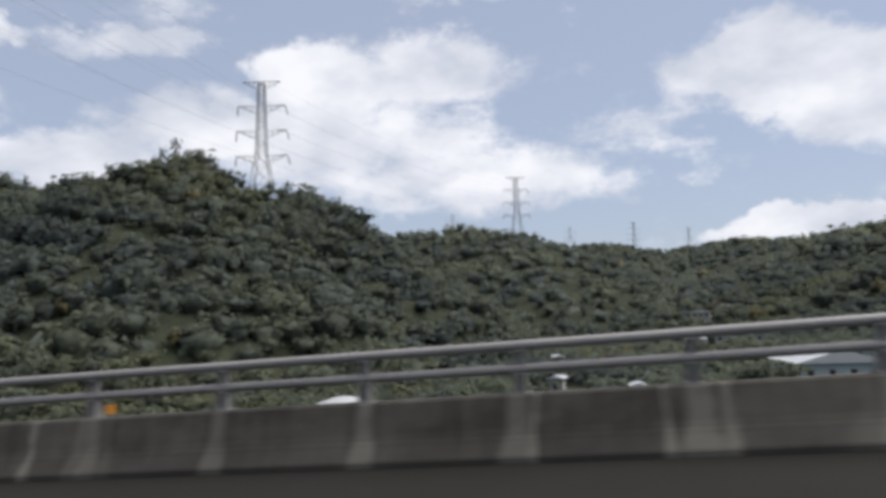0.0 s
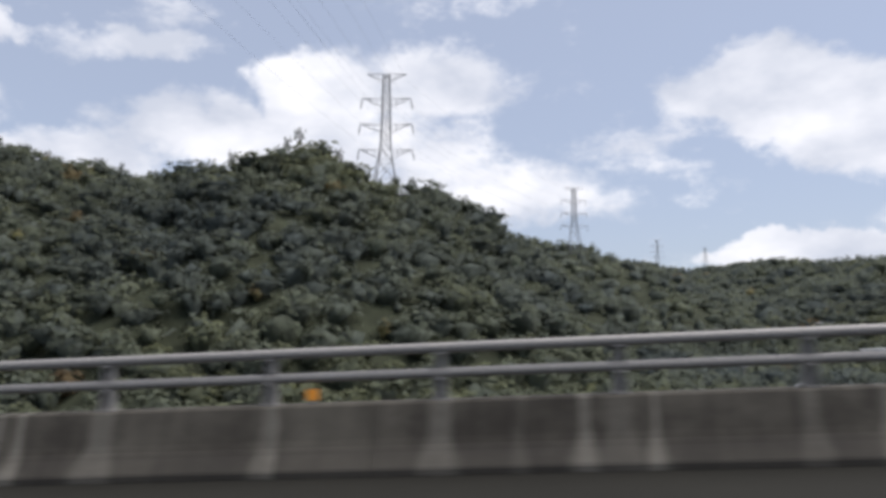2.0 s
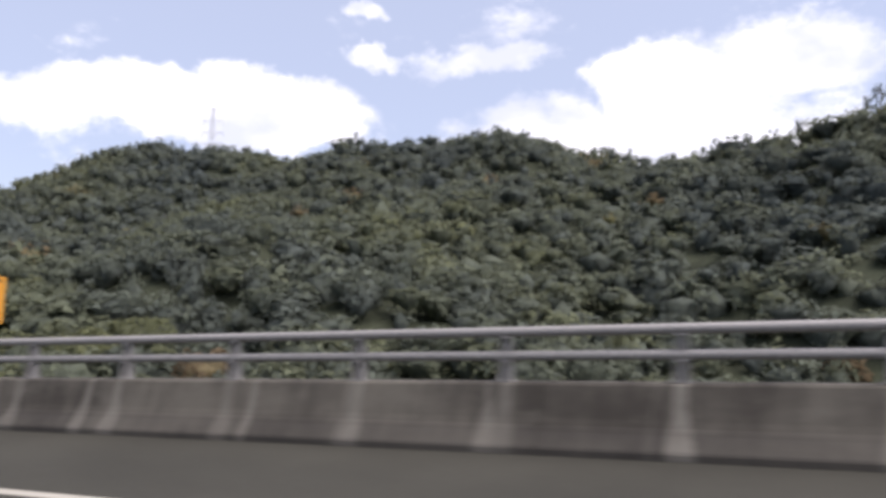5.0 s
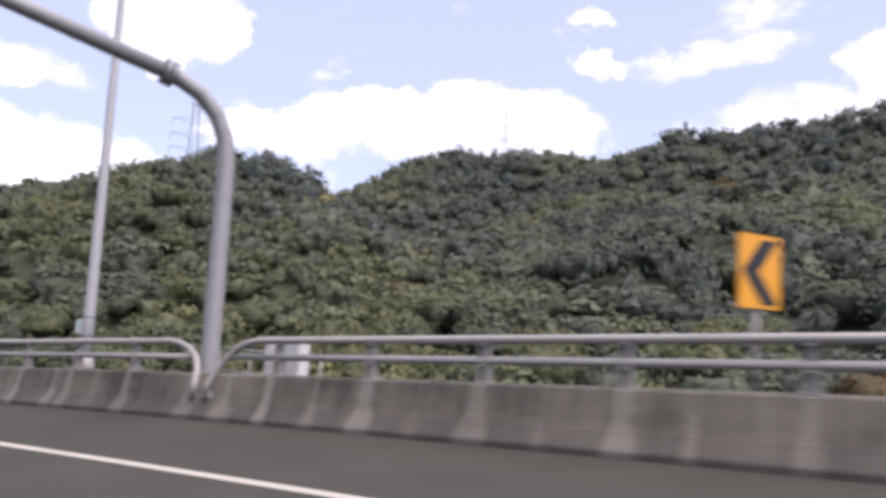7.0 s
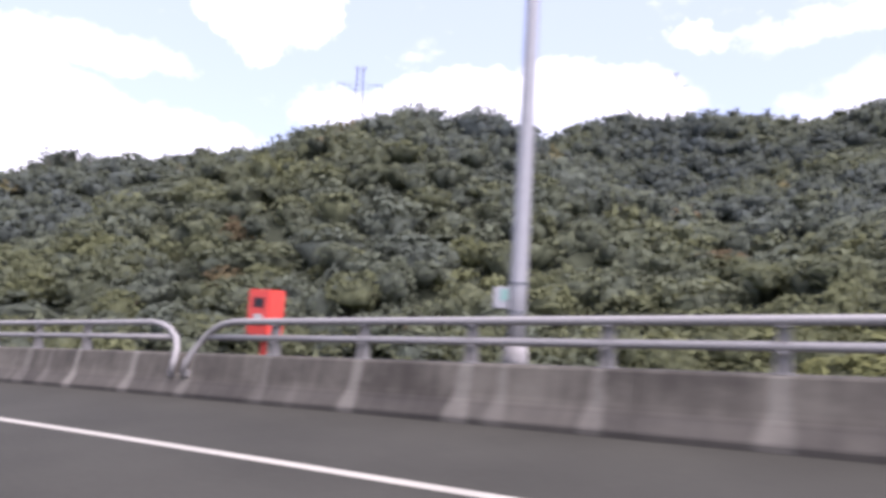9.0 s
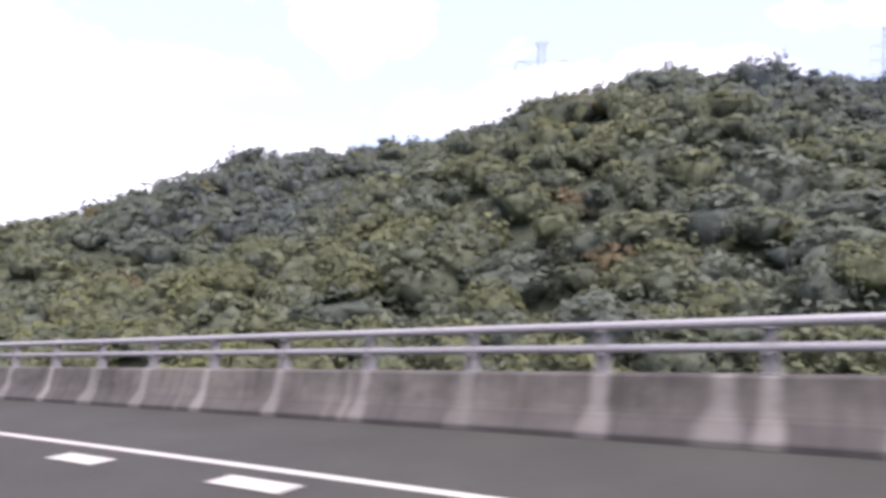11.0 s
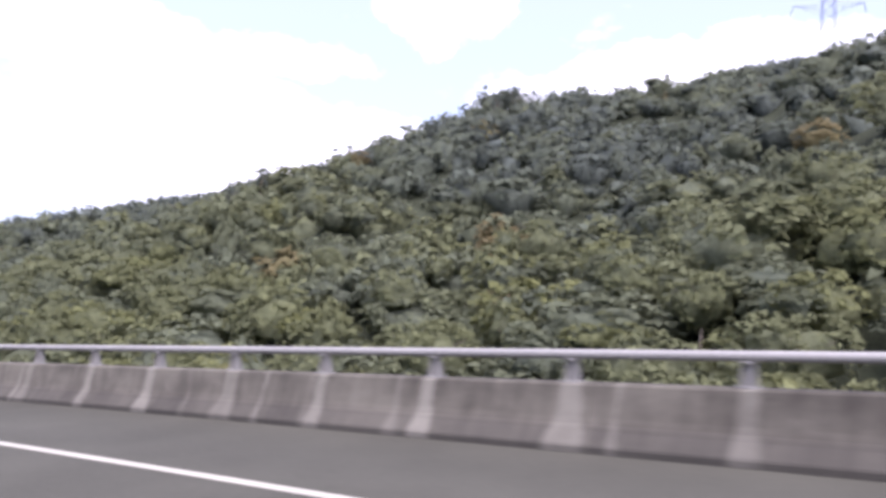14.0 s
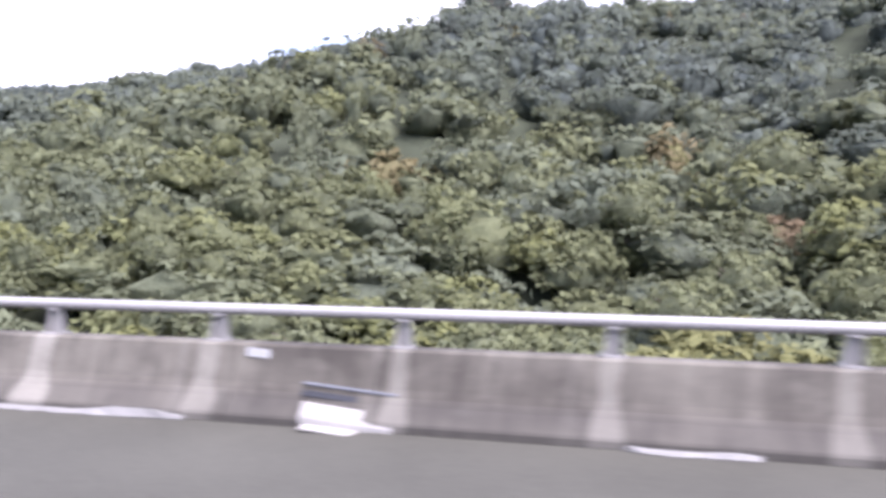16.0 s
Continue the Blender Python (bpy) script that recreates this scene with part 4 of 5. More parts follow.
# ------------------------------------------------------------------ pylons and power lines
def pylon_mesh_parts(height, base, waist, levels_of_arms):
    """Members of a lattice tower: legs, bracing and cross-arms, as lists of (start, end, thickness)."""
    def half(z):
        k = z / height
        return base + (waist - base) * min(k / 0.45, 1.0) if k < 0.45 else waist * (1.0 - 0.35 * (k - 0.45) / 0.55)
    corners = ((1, 1), (-1, 1), (-1, -1), (1, -1))
    legs, braces, arms = [], [], []
    levels = [0.0]
    while levels[-1] < height * 0.97:
        levels.append(levels[-1] + max(1.9 * half(levels[-1]), 1.6))
    levels[-1] = height * 0.985
    for cx, cy in corners:
        legs.append([(cx * half(z), cy * half(z), z) for z in levels])
    for z0, z1 in zip(levels, levels[1:]):
        for (ax, ay), (bx, by) in zip(corners, corners[1:] + corners[:1]):
            braces.append(((ax * half(z0), ay * half(z0), z0), (bx * half(z1), by * half(z1), z1)))
            braces.append(((bx * half(z0), by * half(z0), z0), (ax * half(z1), ay * half(z1), z1)))
            braces.append(((ax * half(z1), ay * half(z1), z1), (bx * half(z1), by * half(z1), z1)))
    for frac, reach in levels_of_arms:
        z = height * frac
        h = half(z)
        for sx in (-1, 1):
            rise = 0.0 if frac > 0.9 else 0.4
            tip = (sx * reach, 0, z + rise)
            arms.append([((sx * h, cy * h, z), tip) for cy in (-1, 1)] + [((sx * h, cy * h, z - 2.2), tip) for cy in (-1, 1)]
                        + [((sx * (h + (reach - h) * q), 0, z + rise * q), (sx * (h + (reach - h) * q), 0, z - 2.2 * (1 - q) + rise * q)) for q in (0.3, 0.6)])
    return legs, braces, arms


def pylon(height, thick, label, levels_of_arms, waist=0.036):
    ob = empty("pylon", Matrix(), label, "pylon", "pylons on the hills")
    legs, braces, arms = pylon_mesh_parts(height, height * 0.105, height * waist, levels_of_arms)
    for leg in legs:
        part("leg", bm_mesh("leg", lambda bm: tube(bm, leg, thick, 5), TOWER_STEEL), ob)
    part("lattice", bm_mesh("lattice", lambda bm: [tube(bm, b, thick * 0.55, 4) for b in braces], TOWER_STEEL), ob)
    for a in arms:
        part("cross_arm", bm_mesh("cross_arm", lambda bm: [tube(bm, q, thick * 0.6, 4) for q in a], TOWER_STEEL), ob)
        tip = a[0][1]
        if tip[2] < height * 0.95:
            part("insulator", bm_mesh("insulator", lambda bm: tube(bm, [tip, (tip[0] * 1.05, 0.8, tip[2] - 1.6), (tip[0] * 1.08, 1.2, tip[2] - 2.9)], [thick, thick * 1.5, thick], 6), DARK_STEEL), ob)
    return ob


PYLONS = [(-126, 240, 44, 50, 12), (-75, 561, 62, 53, 20), (29, 1265, 111, 52, 20), (158, 1699, 147, 52, 20), (-243, 1075, 122, 45, 20), (-77, 1250, 115, 44, 20),
          (-513, 44, 52, 42, 64), (-516, 230, 84, 44, 30)]
master = pylon(40.0, 0.12, "grey steel lattice pylon with four cross-arms standing on a wooded ridge", ((0.99, 5.8), (0.80, 7.0), (0.61, 7.4), (0.42, 7.6)))
for i, (x, y, z, h, turn) in enumerate(PYLONS):
    m = Matrix.Translation((x, y, z)) @ Matrix.Rotation(radians(turn), 4, "Z")
    if i in (0, 4):
        if i == 4:
            master = pylon(40.0, 0.09, "slender grey steel lattice pylon on a wooded ridge", ((0.99, 2.6), (0.80, 9.6), (0.63, 10.2), (0.47, 10.4)), 0.05)
        master.matrix_world = m @ Matrix.Scale(h / 40.0, 4)
    else:
        c = copy_thing(master, m)
        c.scale = (h / 40.0 * (0.6 if i == 7 else 1.0), h / 40.0 * (0.6 if i == 7 else 1.0), h / 40.0)


def wires(a, b, label):
    ob = empty("power_line", Matrix.Translation(a), label, "power line", "power lines between the pylons")
    for dz in (0, 8, 15.5, 23):
        for dx in (-8, 8):
            pts = []
            for i in range(13):
                q = i / 12
                p = Vector(a).lerp(Vector(b), q) + Vector((dx, 0, -dz - 26 * q * (1 - q))) - Vector(a)
                pts.append(p)
            part("wire", bm_mesh("wire", lambda bm: tube(bm, pts, 0.022, 4), DARK_STEEL), ob)
    return ob


wires((-126, 240, 90), (-75, 561, 108), "dark power lines strung between two pylons")
wires((-126, 240, 90), (-60, -220, 62), "dark power lines crossing above the road")


# ------------------------------------------------------------------ houses in the valley
ROOF_WHITE = plain("pale_sheet_roof", (0.44, 0.445, 0.435), 0.45, 0.1, 0.08, 1.0)
WALL_PALE = plain("pale_plaster", (0.30, 0.285, 0.25), 0.8, 0, 0.15, 0.6)
WALL_TEAL = plain("pale_green_sheet", (0.34, 0.40, 0.39), 0.6, 0, 0.1, 0.6)
GLASS_DARK = plain("dark_pane", (0.03, 0.035, 0.04), 0.2, 0, 0.1, 1.0)


def house(name, size, wall_h, roof_h, label, wall_mat, roof_kind="gable", openings=3):
    w, d = size
    ob = empty(name, Matrix(), label, "house")
    part("wall", bm_mesh("wall", lambda bm: block(bm, (-w / 2, -d / 2, -3), (w / 2, d / 2, wall_h), 0.03), wall_mat), ob)

    def roof(bm):
        n = 9 if roof_kind == "arch" else 3
        prof = []
        for i in range(n):
            q = i / (n - 1)
            prof.append((-(w / 2 + 0.5) + (w + 1.0) * q, wall_h + 0.02 + roof_h * (math.sin(math.pi * q) if roof_kind == "arch" else 1 - abs(2 * q - 1))))
        ends = []
        for y in (-d / 2 - 0.5, d / 2 + 0.5):
            top = [bm.verts.new((x, y, z + 0.12)) for x, z in prof]
            low = [bm.verts.new((x, y, z)) for x, z in prof]
            ends.append((top, low))
            for i in range(n - 1):
                bm.faces.new((top[i], top[i + 1], low[i + 1], low[i]))
        (t0, l0), (t1, l1) = ends
        for i in range(n - 1):
            bm.faces.new((t0[i], t1[i], t1[i + 1], t0[i + 1]))
            bm.faces.new((l0[i], l0[i + 1], l1[i + 1], l1[i]))
        for i in (0, n - 1):
            bm.faces.new((t0[i], l0[i], l1[i], t1[i]))
        if roof_kind != "flat":
            for lst in (l0, l1):
                bm.faces.new(lst)
    part("roof", bm_mesh("roof", roof, ROOF_WHITE), ob, "pale sheet-metal roof")
    for i in range(openings):
        x = -w / 2 + w * (i + 0.5) / openings
        win = part("window", bm_mesh("window", lambda bm: block(bm, (x - 0.55, -d / 2 - 0.06, wall_h - 2.1), (x + 0.55, -d / 2 + 0.02, wall_h - 0.9), 0.01), WALL_PALE), ob)
        part("pane", bm_mesh("pane", lambda bm: block(bm, (x - 0.45, -d / 2 - 0.075, wall_h - 2.0), (x + 0.45, -d / 2 - 0.062, wall_h - 1.0)), GLASS_DARK), win)
    return ob


HOUSES = [("shed", (-41, 101, -12.4), (7, 9), 2.4, 0.9, "open shed with a pale arched sheet roof among trees", WALL_PALE, "arch", 2, 10),
          ("house", (33.5, 137, -10.2), (13, 16), 3.6, 2.0, "low hall with pale green walls and white roof", WALL_TEAL, "gable", 4, 5),
          ("house", (51, 150, -9.4), (10, 14), 3.8, 1.8, "low hall with pale green walls and white roof", WALL_TEAL, "gable", 3, 8),
          ("house", (38, 258, -10.0), (15, 9), 5.4, 0.5, "beige block with a low pale sheet roof in the valley", WALL_PALE, "gable", 5, -10),
          ("house", (23, 246, -10.0), (6, 7), 4.2, 0.6, "small beige house with a pale sheet roof", WALL_PALE, "gable", 2, -8),
          ("house", (36, 366, -0.4), (11, 7), 3.6, 0.7, "pale house with a sheet roof on the far slope", WALL_PALE, "gable", 4, -12),
          ("house", (50, 374, 1.4), (7, 6), 3.4, 0.6, "small pale house with a sheet roof on the far slope", WALL_PALE, "gable", 2, 4),
          ("house", (-17, 197, -10.6), (2.4, 3), 2.4, 0.5, "small pale hut with a sheet roof among trees", WALL_PALE, "gable", 1, 20),
          ("shed", (-13, 148, -12.0), (2.6, 3), 2.0, 0.45, "small shed with a pale arched sheet roof", WALL_PALE, "arch", 1, -10),
          ("shed", (1.8, 100, -9.4), (1.4, 2), 2.1, 0.35, "narrow shed with a pale arched sheet roof", WALL_PALE, "arch", 1, 6)]
for name, (x, y, z), size, wh, rh, label, wm, rk, n, turn in HOUSES:
    gz = float(ground_height(np.array([float(x)]), np.array([float(y)]))[0])
    ob = house(name, size, wh + max(z - gz, 0), rh, label, wm, rk, n)
    ob.matrix_world = Matrix.Translation((x, y, gz)) @ Matrix.Rotation(radians(turn), 4, "Z")


# ------------------------------------------------------------------ woods
def sphere_grid(level):
    """Corners and triangles of an even ball of radius one."""
    bm = bmesh.new()
    bmesh.ops.create_icosphere(bm, subdivisions=level, radius=1.0)
    bm.verts.ensure_lookup_table()
    v, f = np.array([q.co[:] for q in bm.verts]), np.array([[q.index for q in p.verts] for p in bm.faces])
    bm.free()
    return v, f


def crown_template(seed, level, lobes, tufts, size, low=-0.35, sides=6):
    """A crown of radius about one: a lumpy dome of merged lobes, clothed in small ragged tufts of leaves.
    Returns corners, triangles, shading normals and a flag for each corner (0 dome, 1 tuft)."""
    r = np.random.RandomState(seed)
    v, f = sphere_grid(level)
    reach = np.full(len(v), 0.36)
    base = np.array([0.0, 0.0, 0.18])
    for i in range(lobes):
        a, q = r.rand() * 6.283 if i else 0.0, math.sqrt((i + 0.5) / lobes) * 0.80
        a += 2.4 * i
        c = np.array([q * math.cos(a), q * math.sin(a), 0.12 + 0.66 * (1 - q * q) * r.uniform(0.55, 1.2)]) - base
        rad = r.uniform(0.17, 0.40)
        along = v @ c
        disc = along * along - (c @ c - rad * rad)
        reach = np.maximum(reach, np.where(disc > 0, along + np.sqrt(np.maximum(disc, 0)), 0))
    for k in (5.0, 9.0, 15.0):
        for j in range(3):
            w = r.normal(size=3)
            reach *= 1 + 0.16 / k * np.sin(v @ (w / np.linalg.norm(w)) * k + r.rand() * 6.283) * 1.5
    reach *= 1 + r.normal(size=len(v)) * 0.055
    p = v * reach[:, None] + base
    p[:, 2] *= 1.12 / p[:, 2].max()
    p[:, 2] = np.maximum(p[:, 2], low - 0.1)
    f = f[(p[f][:, :, 2] > low).any(axis=1)]
    keep = np.unique(f)
    back = np.zeros(len(p), int)
    back[keep] = np.arange(len(keep))
    p, v, f = p[keep], v[keep], back[f]
    fn = np.cross(p[f[:, 1]] - p[f[:, 0]], p[f[:, 2]] - p[f[:, 0]])
    nrm = np.zeros_like(p)
    for k in range(3):
        np.add.at(nrm, f[:, k], fn)
    nrm /= np.linalg.norm(nrm, axis=1)[:, None] + 1e-9
    nrm = nrm * 0.7 + np.array([0, 0, 0.42])
    mid, dirn = p[f].mean(axis=1), fn / (np.linalg.norm(fn, axis=1)[:, None] + 1e-9)
    area = np.linalg.norm(fn, axis=1) * np.where(mid[:, 2] > low + 0.15, 1.0, 0.0) * np.clip(dirn[:, 2] + 1.1, 0.35, 1.2)
    pick = r.choice(len(f), tufts, p=area / area.sum()) if tufts else np.zeros(0, int)
    lp, ln = [], []
    for k in pick:
        wts = r.dirichlet((1, 1, 1))
        s = size * r.uniform(0.6, 1.35)
        c = wts @ p[f[k]] + dirn[k] * r.uniform(-0.2, 0.5) * s
        soft = wts @ nrm[f[k]] * 0.6
        for j in range(sides):
            v = r.normal(size=3) + dirn[k] * 0.5 + np.array([0, 0, 0.5])
            v /= np.linalg.norm(v)
            n = v * 0.6 + np.array([0, 0, 0.5]) + r.normal(size=3) * 0.3
            n /= np.linalg.norm(n)
            t = np.cross(n, r.normal(size=3))
            t /= np.linalg.norm(t)
            b = np.cross(n, t)
            q = c + v * s * np.array([1, 1, 0.7]) * r.uniform(0.55, 1.0)
            w, h = s * r.uniform(0.55, 1.15), s * r.uniform(0.5, 1.0)
            lp += [q - t * w * 0.5 - b * h * 0.35, q + t * w * 0.5 - b * h * 0.35 * r.uniform(0.5, 1.4), q + t * w * r.uniform(-0.3, 0.3) + b * h * 0.65]
            ln += [v * 0.45 + soft * 1.25 + n * 0.1] * 3
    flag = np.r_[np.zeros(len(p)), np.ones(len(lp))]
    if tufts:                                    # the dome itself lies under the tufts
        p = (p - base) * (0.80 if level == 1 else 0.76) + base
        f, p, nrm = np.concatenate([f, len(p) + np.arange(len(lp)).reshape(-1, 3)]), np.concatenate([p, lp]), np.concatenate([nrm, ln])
    return p, f, nrm, flag


def spray_template(seed, leaves, size, lobes):
    """An open crown of loose leaf sprays with gaps between them, for slender trees against the sky."""
    r = np.random.RandomState(seed)
    ctr = np.array([(r.normal() * 0.36, r.normal() * 0.36, r.uniform(0.0, 0.95)) for i in range(lobes)])
    rad = r.uniform(0.16, 0.34, lobes)
    lp, ln = [], []
    for i in range(leaves):
        k = r.randint(lobes)
        v = r.normal(size=3)
        v /= np.linalg.norm(v)
        c = ctr[k] + v * rad[k] * r.uniform(0.5, 1.05)
        n = v * 0.6 + np.array([0, 0, 0.6]) + r.normal(size=3) * 0.4
        n /= np.linalg.norm(n)
        t = np.cross(n, r.normal(size=3))
        t /= np.linalg.norm(t)
        b = np.cross(n, t)
        w, h = size * r.uniform(0.6, 1.3), size * r.uniform(0.5, 1.0)
        lp += [c - t * w * 0.5 - b * h * 0.3, c + t * w * 0.5 - b * h * 0.3, c + b * h * 0.6]
        ln += [v * 0.5 + np.array([0, 0, 0.6])] * 3
    return np.array(lp), np.arange(len(lp)).reshape(-1, 3), np.array(ln), np.ones(len(lp))


NEAR_T = [crown_template(10 + i, 2, 30, 215, 0.105, -0.35, 7) for i in range(6)]
SLOPE_T = [crown_template(20 + i, 2, 26, 138, 0.13, -0.1) for i in range(6)]
MID_T = [crown_template(30 + i, 1, 20, 72, 0.16, -0.2, 5) for i in range(8)]
HILL_T = [crown_template(40 + i, 1, 14, 28, 0.205, -0.2, 5) for i in range(10)]
FAR_T = [crown_template(50 + i, 1, 9, 8, 0.29, -0.1, 4) for i in range(6)]
DISTANT_T = [crown_template(80 + i, 1, 12, 15, 0.24, -0.2, 4) for i in range(8)]
BUSH_T = [crown_template(60 + i, 2, 18, 90, 0.13) for i in range(5)]


def scatter(spacing, xr, yr, keep, seed):
    """Points of a jittered grid over the plan for which keep() holds."""
    r = np.random.RandomState(seed)
    gx, gy = np.meshgrid(np.arange(*xr, spacing), np.arange(*yr, spacing))
    x, y = gx.ravel() + r.uniform(-0.45, 0.45, gx.size) * spacing, gy.ravel() + r.uniform(-0.45, 0.45, gx.size) * spacing
    s, d, rz = road_base(x, y)
    ok = keep(x, y, s, d)
    for _, (hx, hy, hz), (w, dd), *rest in HOUSES:
        ok &= np.hypot(x - hx, y - hy) > 0.62 * max(w, dd) + 2.5
        ok &= ~((np.abs(x - hx * (1 - 0.28)) < 6 + w * 0.3) & (np.abs(y - hy * 0.72) < 24))
    return x[ok], y[ok], r


def tints(x, y, r):
    s, d, rz = road_base(x, y)
    patch = 0.5 + 0.25 * np.sin(x / 23.0 + np.sin(y / 31.0) * 2) + 0.25 * np.sin(y / 19.0 + 1.7 + np.sin(x / 37.0))
    # fades away from the road, so farther crowns get the painted haze tones
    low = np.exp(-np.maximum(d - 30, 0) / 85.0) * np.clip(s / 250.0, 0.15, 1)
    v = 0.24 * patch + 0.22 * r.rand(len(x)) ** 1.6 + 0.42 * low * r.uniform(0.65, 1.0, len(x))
    dry = r.rand(len(x)) < 0.012
    return np.where(dry, r.uniform(0.78, 1.0, len(x)), np.clip(v, 0.0, 0.74))


def woods(name, templates, x, y, radius, r, label, lift=0.0):
    z = top_height(x, y)
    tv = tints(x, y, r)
    vs, fs, at_, ns, n = [], [], [], [], 0
    for i in range(len(x)):
        q, f, nr, flag = templates[r.randint(len(templates))]
        a, R = r.rand() * 6.283, radius * (0.55 + 0.95 * r.rand() ** 1.3)
        H = R * r.uniform(0.6, 1.15)
        rise = 0.0
        if r.rand() < 0.08:                      # a taller, slimmer tree now and then
            R, rise = R * 0.55, r.uniform(0.5, 1.6)
        c, sn = math.cos(a), math.sin(a)
        p = np.stack([(q[:, 0] * c - q[:, 1] * sn) * R + x[i], (q[:, 0] * sn + q[:, 1] * c) * R + y[i], q[:, 2] * H + z[i] - H * 1.12 + lift + rise + r.normal() * 0.7], 1)
        vs.append(p.astype(np.float32))
        fs.append(f + n)
        n += len(p)
        # dome tinted darker than its tufts: the crown's inner shade, put into the colour
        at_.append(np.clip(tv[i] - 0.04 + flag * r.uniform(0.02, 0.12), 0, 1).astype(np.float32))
        ns.append(np.stack([nr[:, 0] * c - nr[:, 1] * sn, nr[:, 0] * sn + nr[:, 1] * c, nr[:, 2]], 1).astype(np.float32))
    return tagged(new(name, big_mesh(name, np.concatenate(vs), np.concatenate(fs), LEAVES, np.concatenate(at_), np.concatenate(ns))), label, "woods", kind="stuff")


def in_near(x, y, s, d):
    return (d > 26) & (d < 80) & (s > 120) & (s < 520)


x, y, r = scatter(6.4, (-560, 0), (-330, 160), in_near, 1)
near = road_base(x, y)[1] < 50
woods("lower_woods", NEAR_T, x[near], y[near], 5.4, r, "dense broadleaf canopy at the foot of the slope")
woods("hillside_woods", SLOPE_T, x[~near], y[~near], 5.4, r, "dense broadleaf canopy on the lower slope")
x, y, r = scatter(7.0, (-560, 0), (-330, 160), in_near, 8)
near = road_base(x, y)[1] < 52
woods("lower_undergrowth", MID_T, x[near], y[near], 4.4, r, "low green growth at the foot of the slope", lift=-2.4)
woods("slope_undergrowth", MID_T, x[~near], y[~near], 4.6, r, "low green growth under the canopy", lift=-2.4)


def height_table():
    gx, gy = np.arange(-920, 500, 8.0), np.arange(-440, 1420, 8.0)
    X, Y = np.meshgrid(gx, gy)
    return top_height(X, Y)


TABLE = height_table()


def faces_road(x, y):
    """True where the canopy can be seen from somewhere on the road; the far sides of the hills get a coarser canopy."""
    z1, seen = top_height(x, y) + 2.5, np.zeros(len(x), bool)
    for s in range(-20, 401, 14):
        e = on_road(float(s), 0, EYE_HEIGHT)
        ok = np.ones(len(x), bool)
        for q in np.linspace(0.08, 0.985, 34):
            px, py, pz = e.x + (x - e.x) * q, e.y + (y - e.y) * q, e.z + (z1 - e.z) * q
            i, j = np.clip(((py + 440) / 8 + 0.5).astype(int), 0, TABLE.shape[0] - 1), np.clip(((px + 920) / 8 + 0.5).astype(int), 0, TABLE.shape[1] - 1)
            ok &= (TABLE[i, j] - 2.5 < pz) | (np.hypot(px - x, py - y) < 9)
        seen |= ok
    return seen


def in_upper(x, y, s, d):
    return (d > 26) & ~in_near(x, y, s, d) & (d < 400)


x, y, r = scatter(6.6, (-760, 150), (-300, 420), in_upper, 2)
keep = faces_road(x, y)
near = road_base(x, y)[1] < 135
woods("middle_woods", MID_T, x[keep & near], y[keep & near], 6.0, r, "dense dark green canopy half way up the hills", lift=-0.6)
woods("upper_woods", HILL_T, x[keep & ~near], y[keep & ~near], 6.0, r, "dense dark green canopy over the tops of the hills", lift=-0.9)
x, y, r = scatter(11.0, (-760, 150), (-300, 420), in_upper, 5)
keep = ~faces_road(x, y)
woods("rear_woods", FAR_T, x[keep], y[keep], 7.5, r, "dense dark green canopy on the far sides of the hills")
x, y, r = scatter(10.4, (-760, 150), (-300, 420), in_upper, 6)
keep = faces_road(x, y)
woods("understorey", FAR_T, x[keep], y[keep], 5.0, r, "low dark green growth under the canopy", lift=-2.6)
x, y, r = scatter(12.0, (-900, 480), (-420, 1400), lambda x, y, s, d: ((y < 430) | (x > -300)) & ~((d < 400) & (x > -760) & (x < 150) & (y > -300) & (y < 420)) & (d > 40), 3)
keep = faces_road(x, y)
woods("far_woods", DISTANT_T, x[keep], y[keep], 9.4, r, "distant wooded hills", lift=0.8)
x, y, r = scatter(5.5, (-460, 70), (-280, 60), lambda x, y, s, d: (d > 12) & (d < 27) & (s > -60) & (s < 470), 4)
woods("roadside_bushes", BUSH_T, x, y, 3.2, r, "green bushes and tree tops below the viaduct", lift=0.4)


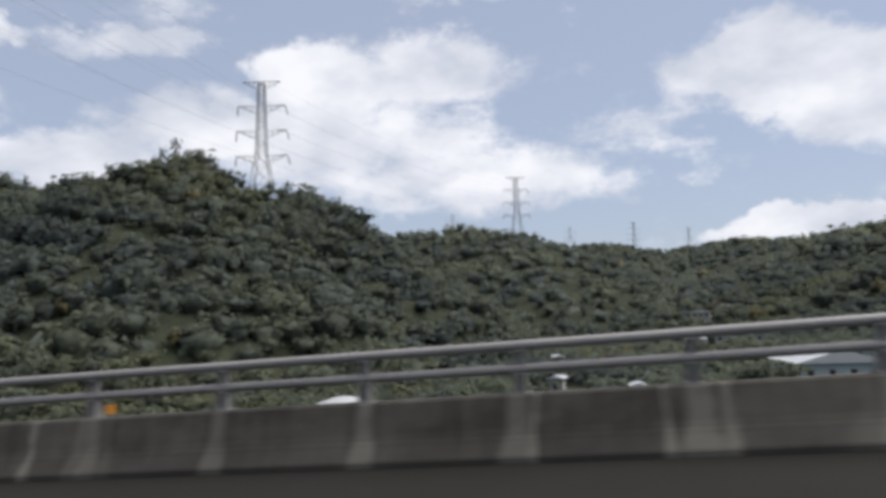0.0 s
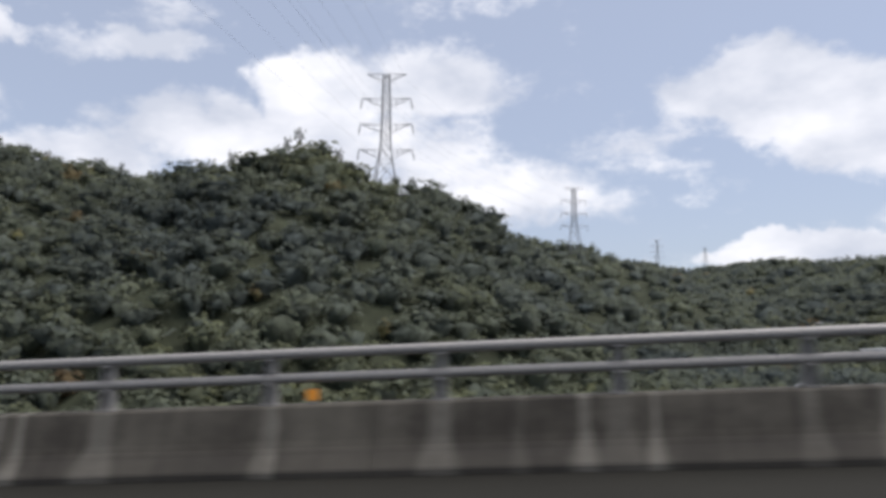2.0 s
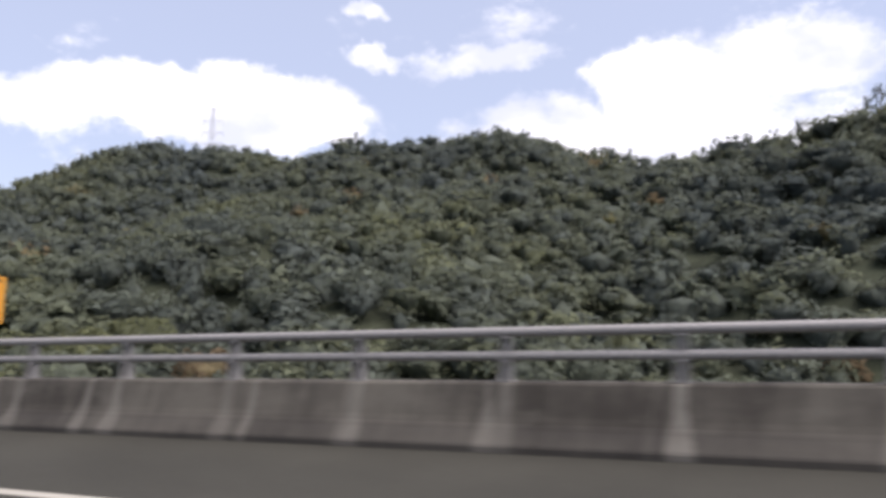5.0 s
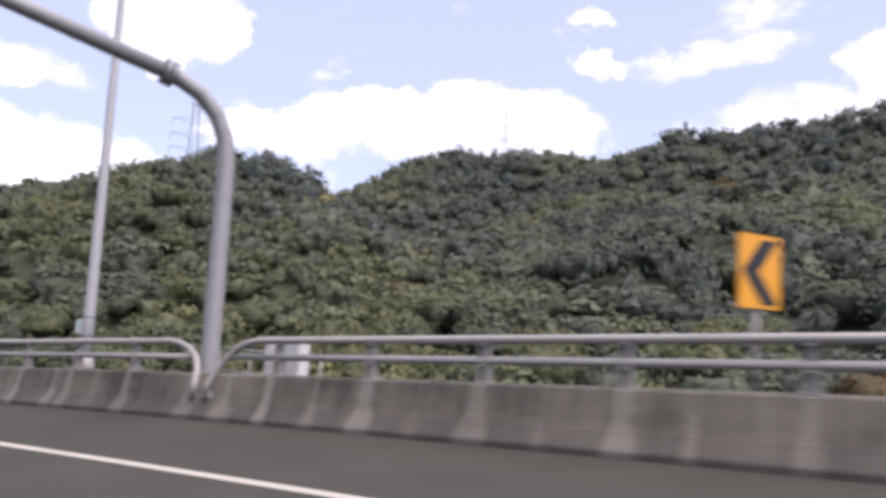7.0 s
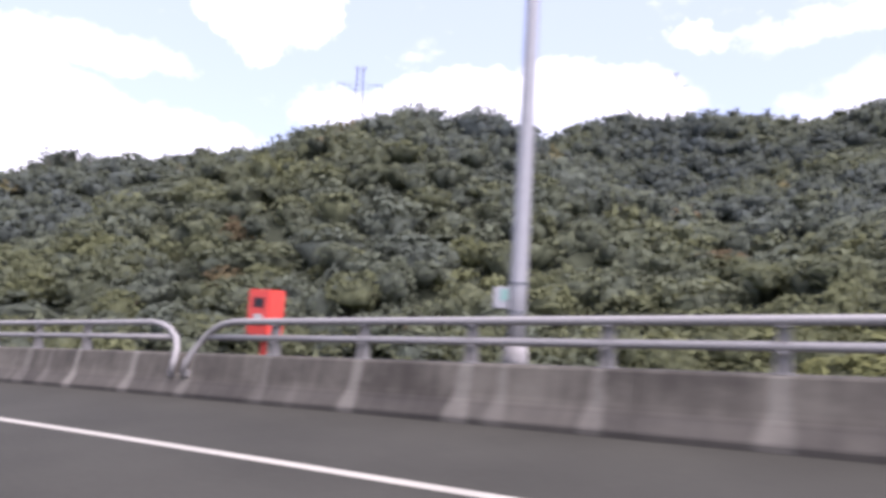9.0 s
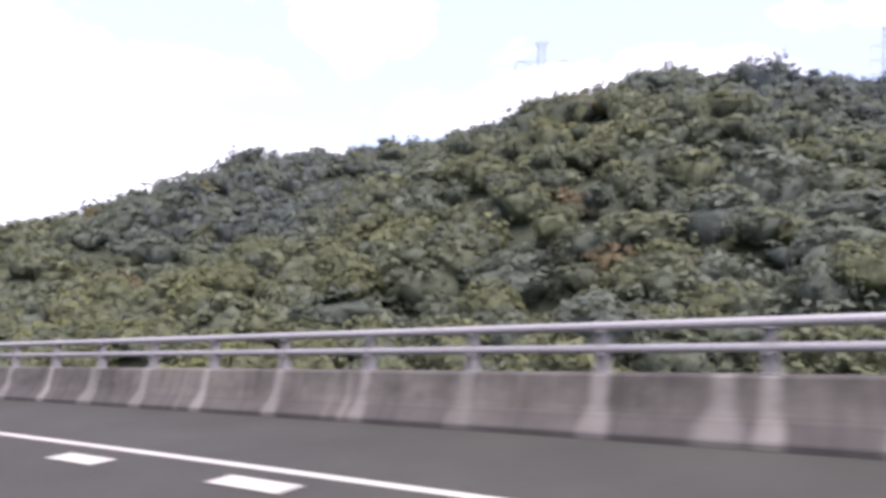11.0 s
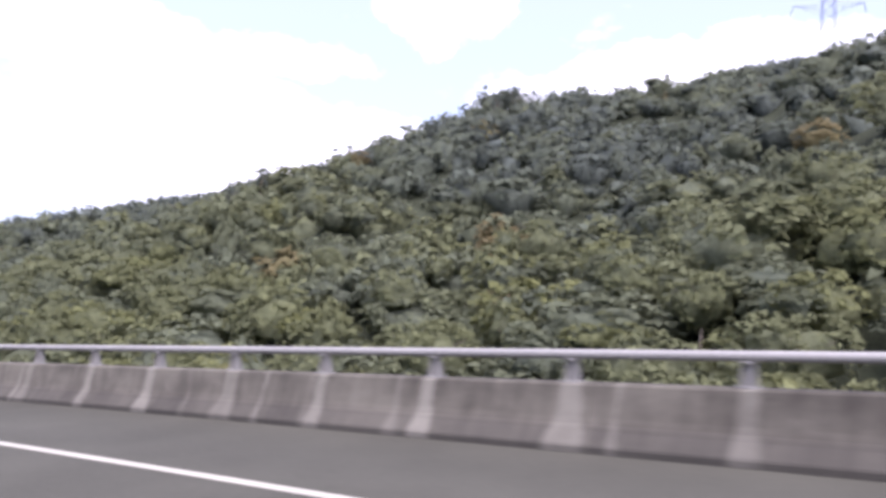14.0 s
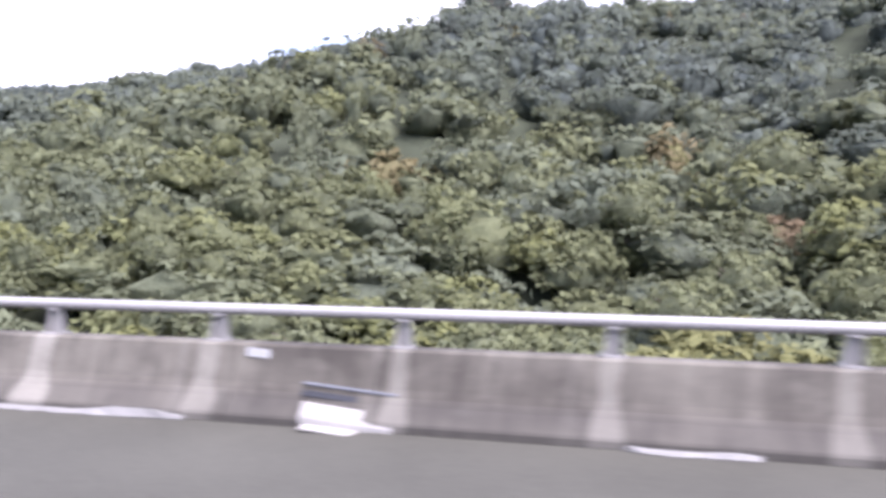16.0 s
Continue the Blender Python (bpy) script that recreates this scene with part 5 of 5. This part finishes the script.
# ------------------------------------------------------------------ single trees that stand out
def tree(seed, dry, slender=False):
    ob = empty("tree", Matrix(), "dry brownish broadleaf tree among green ones" if dry else "broadleaf tree with a domed green crown", "tree", "trees on the lower slope")
    rr = np.random.RandomState(seed)

    def trunk(bm):
        tube(bm, [(0, 0, -1.5), (0.1, 0, 1.5), (0.0, 0.15, 4.2), (0.1, 0.1, 6.2)], [0.22, 0.18, 0.13, 0.06], 8)
        for k in range(6):
            a, z = k * 1.05 + rr.rand(), 2.6 + 0.45 * k
            tube(bm, [(0, 0, z), (1.2 * math.cos(a), 1.2 * math.sin(a), z + 0.9), (2.5 * math.cos(a), 2.5 * math.sin(a), z + 1.5)], [0.09, 0.06, 0.02], 5)
    part("trunk", bm_mesh("trunk", trunk, BARK), ob)
    if slender:
        q, f, nr, flag = spray_template(seed, 900, 0.11, 15)
    else:
        q, f, nr, flag = crown_template(seed, 2, 30, 180, 0.11, -0.35, 7)
    q = q * np.array([3.9, 3.9, 4.0]) + np.array([0, 0, 3.0])
    tone = 0.9 if dry else rr.uniform(0.1, 0.2) if slender else rr.uniform(0.32, 0.52)
    # tufts a step up the ramp, leaving the dome with painted inner shade
    part("crown", big_mesh("crown", q, f, LEAVES, tone + 0.05 * flag, nr), ob)
    return ob


MODELS = [tree(70, False), tree(71, False), tree(72, False), tree(73, True), tree(74, False)]
x, y, r = scatter(10.5, (-520, -120), (-240, 60), lambda x, y, s, d: (d > 40) & (d < 84) & (s > 180) & (s < 470), 7)
z = ground_height(x, y)
used = set()
for i in range(len(x)):
    k = int(r.choice(5, p=(0.28, 0.27, 0.22, 0.02, 0.21)))
    m = Matrix.Translation((x[i], y[i], float(z[i]) - 0.6)) @ Matrix.Rotation(r.rand() * 6.283, 4, "Z") @ Matrix.Scale(r.uniform(0.8, 1.15), 4)
    if k not in used:
        MODELS[k].matrix_world = m
        used.add(k)
    else:
        c = copy_thing(MODELS[k], m)
        c.scale = m.to_scale()
for k in range(5):
    if k not in used:
        MODELS[k].matrix_world = Matrix.Translation((-372, -88, float(ground_height(np.array([-372.0]), np.array([-88.0]))[0])))


# slender trees that stand above the canopy along the crests
crest = tree(81, False, True)
tagged(crest, "slender tree rising above the canopy on the crest", "tree", "trees on the crests")
rr, placed = np.random.RandomState(9), 0
for pts in (RIDGES[0][0][2:], RIDGES[2][0][:-4], RIDGES[5][0], RIDGES[6][0], RIDGES[7][0][:4]):
    for (ax, ay, _), (bx, by, _) in zip(pts, pts[1:]):
        for k in range(max(1, int(math.hypot(bx - ax, by - ay) / 8))):
            q = rr.rand()
            x, y = ax + q * (bx - ax) + rr.normal() * 2, ay + q * (by - ay) + rr.normal() * 2
            w, h = rr.uniform(0.35, 0.7), rr.uniform(0.75, 1.1)
            top = float(top_height(np.array([x]), np.array([y]))[0])
            m = Matrix.Translation((x, y, top - 5.4)) @ Matrix.Rotation(rr.rand() * 6.283, 4, "Z") @ Matrix.Diagonal((w, w, h, 1))
            if placed == 0:
                crest.matrix_world = m
            else:
                c = copy_thing(crest, m)
                c.scale = m.to_scale()
            placed += 1
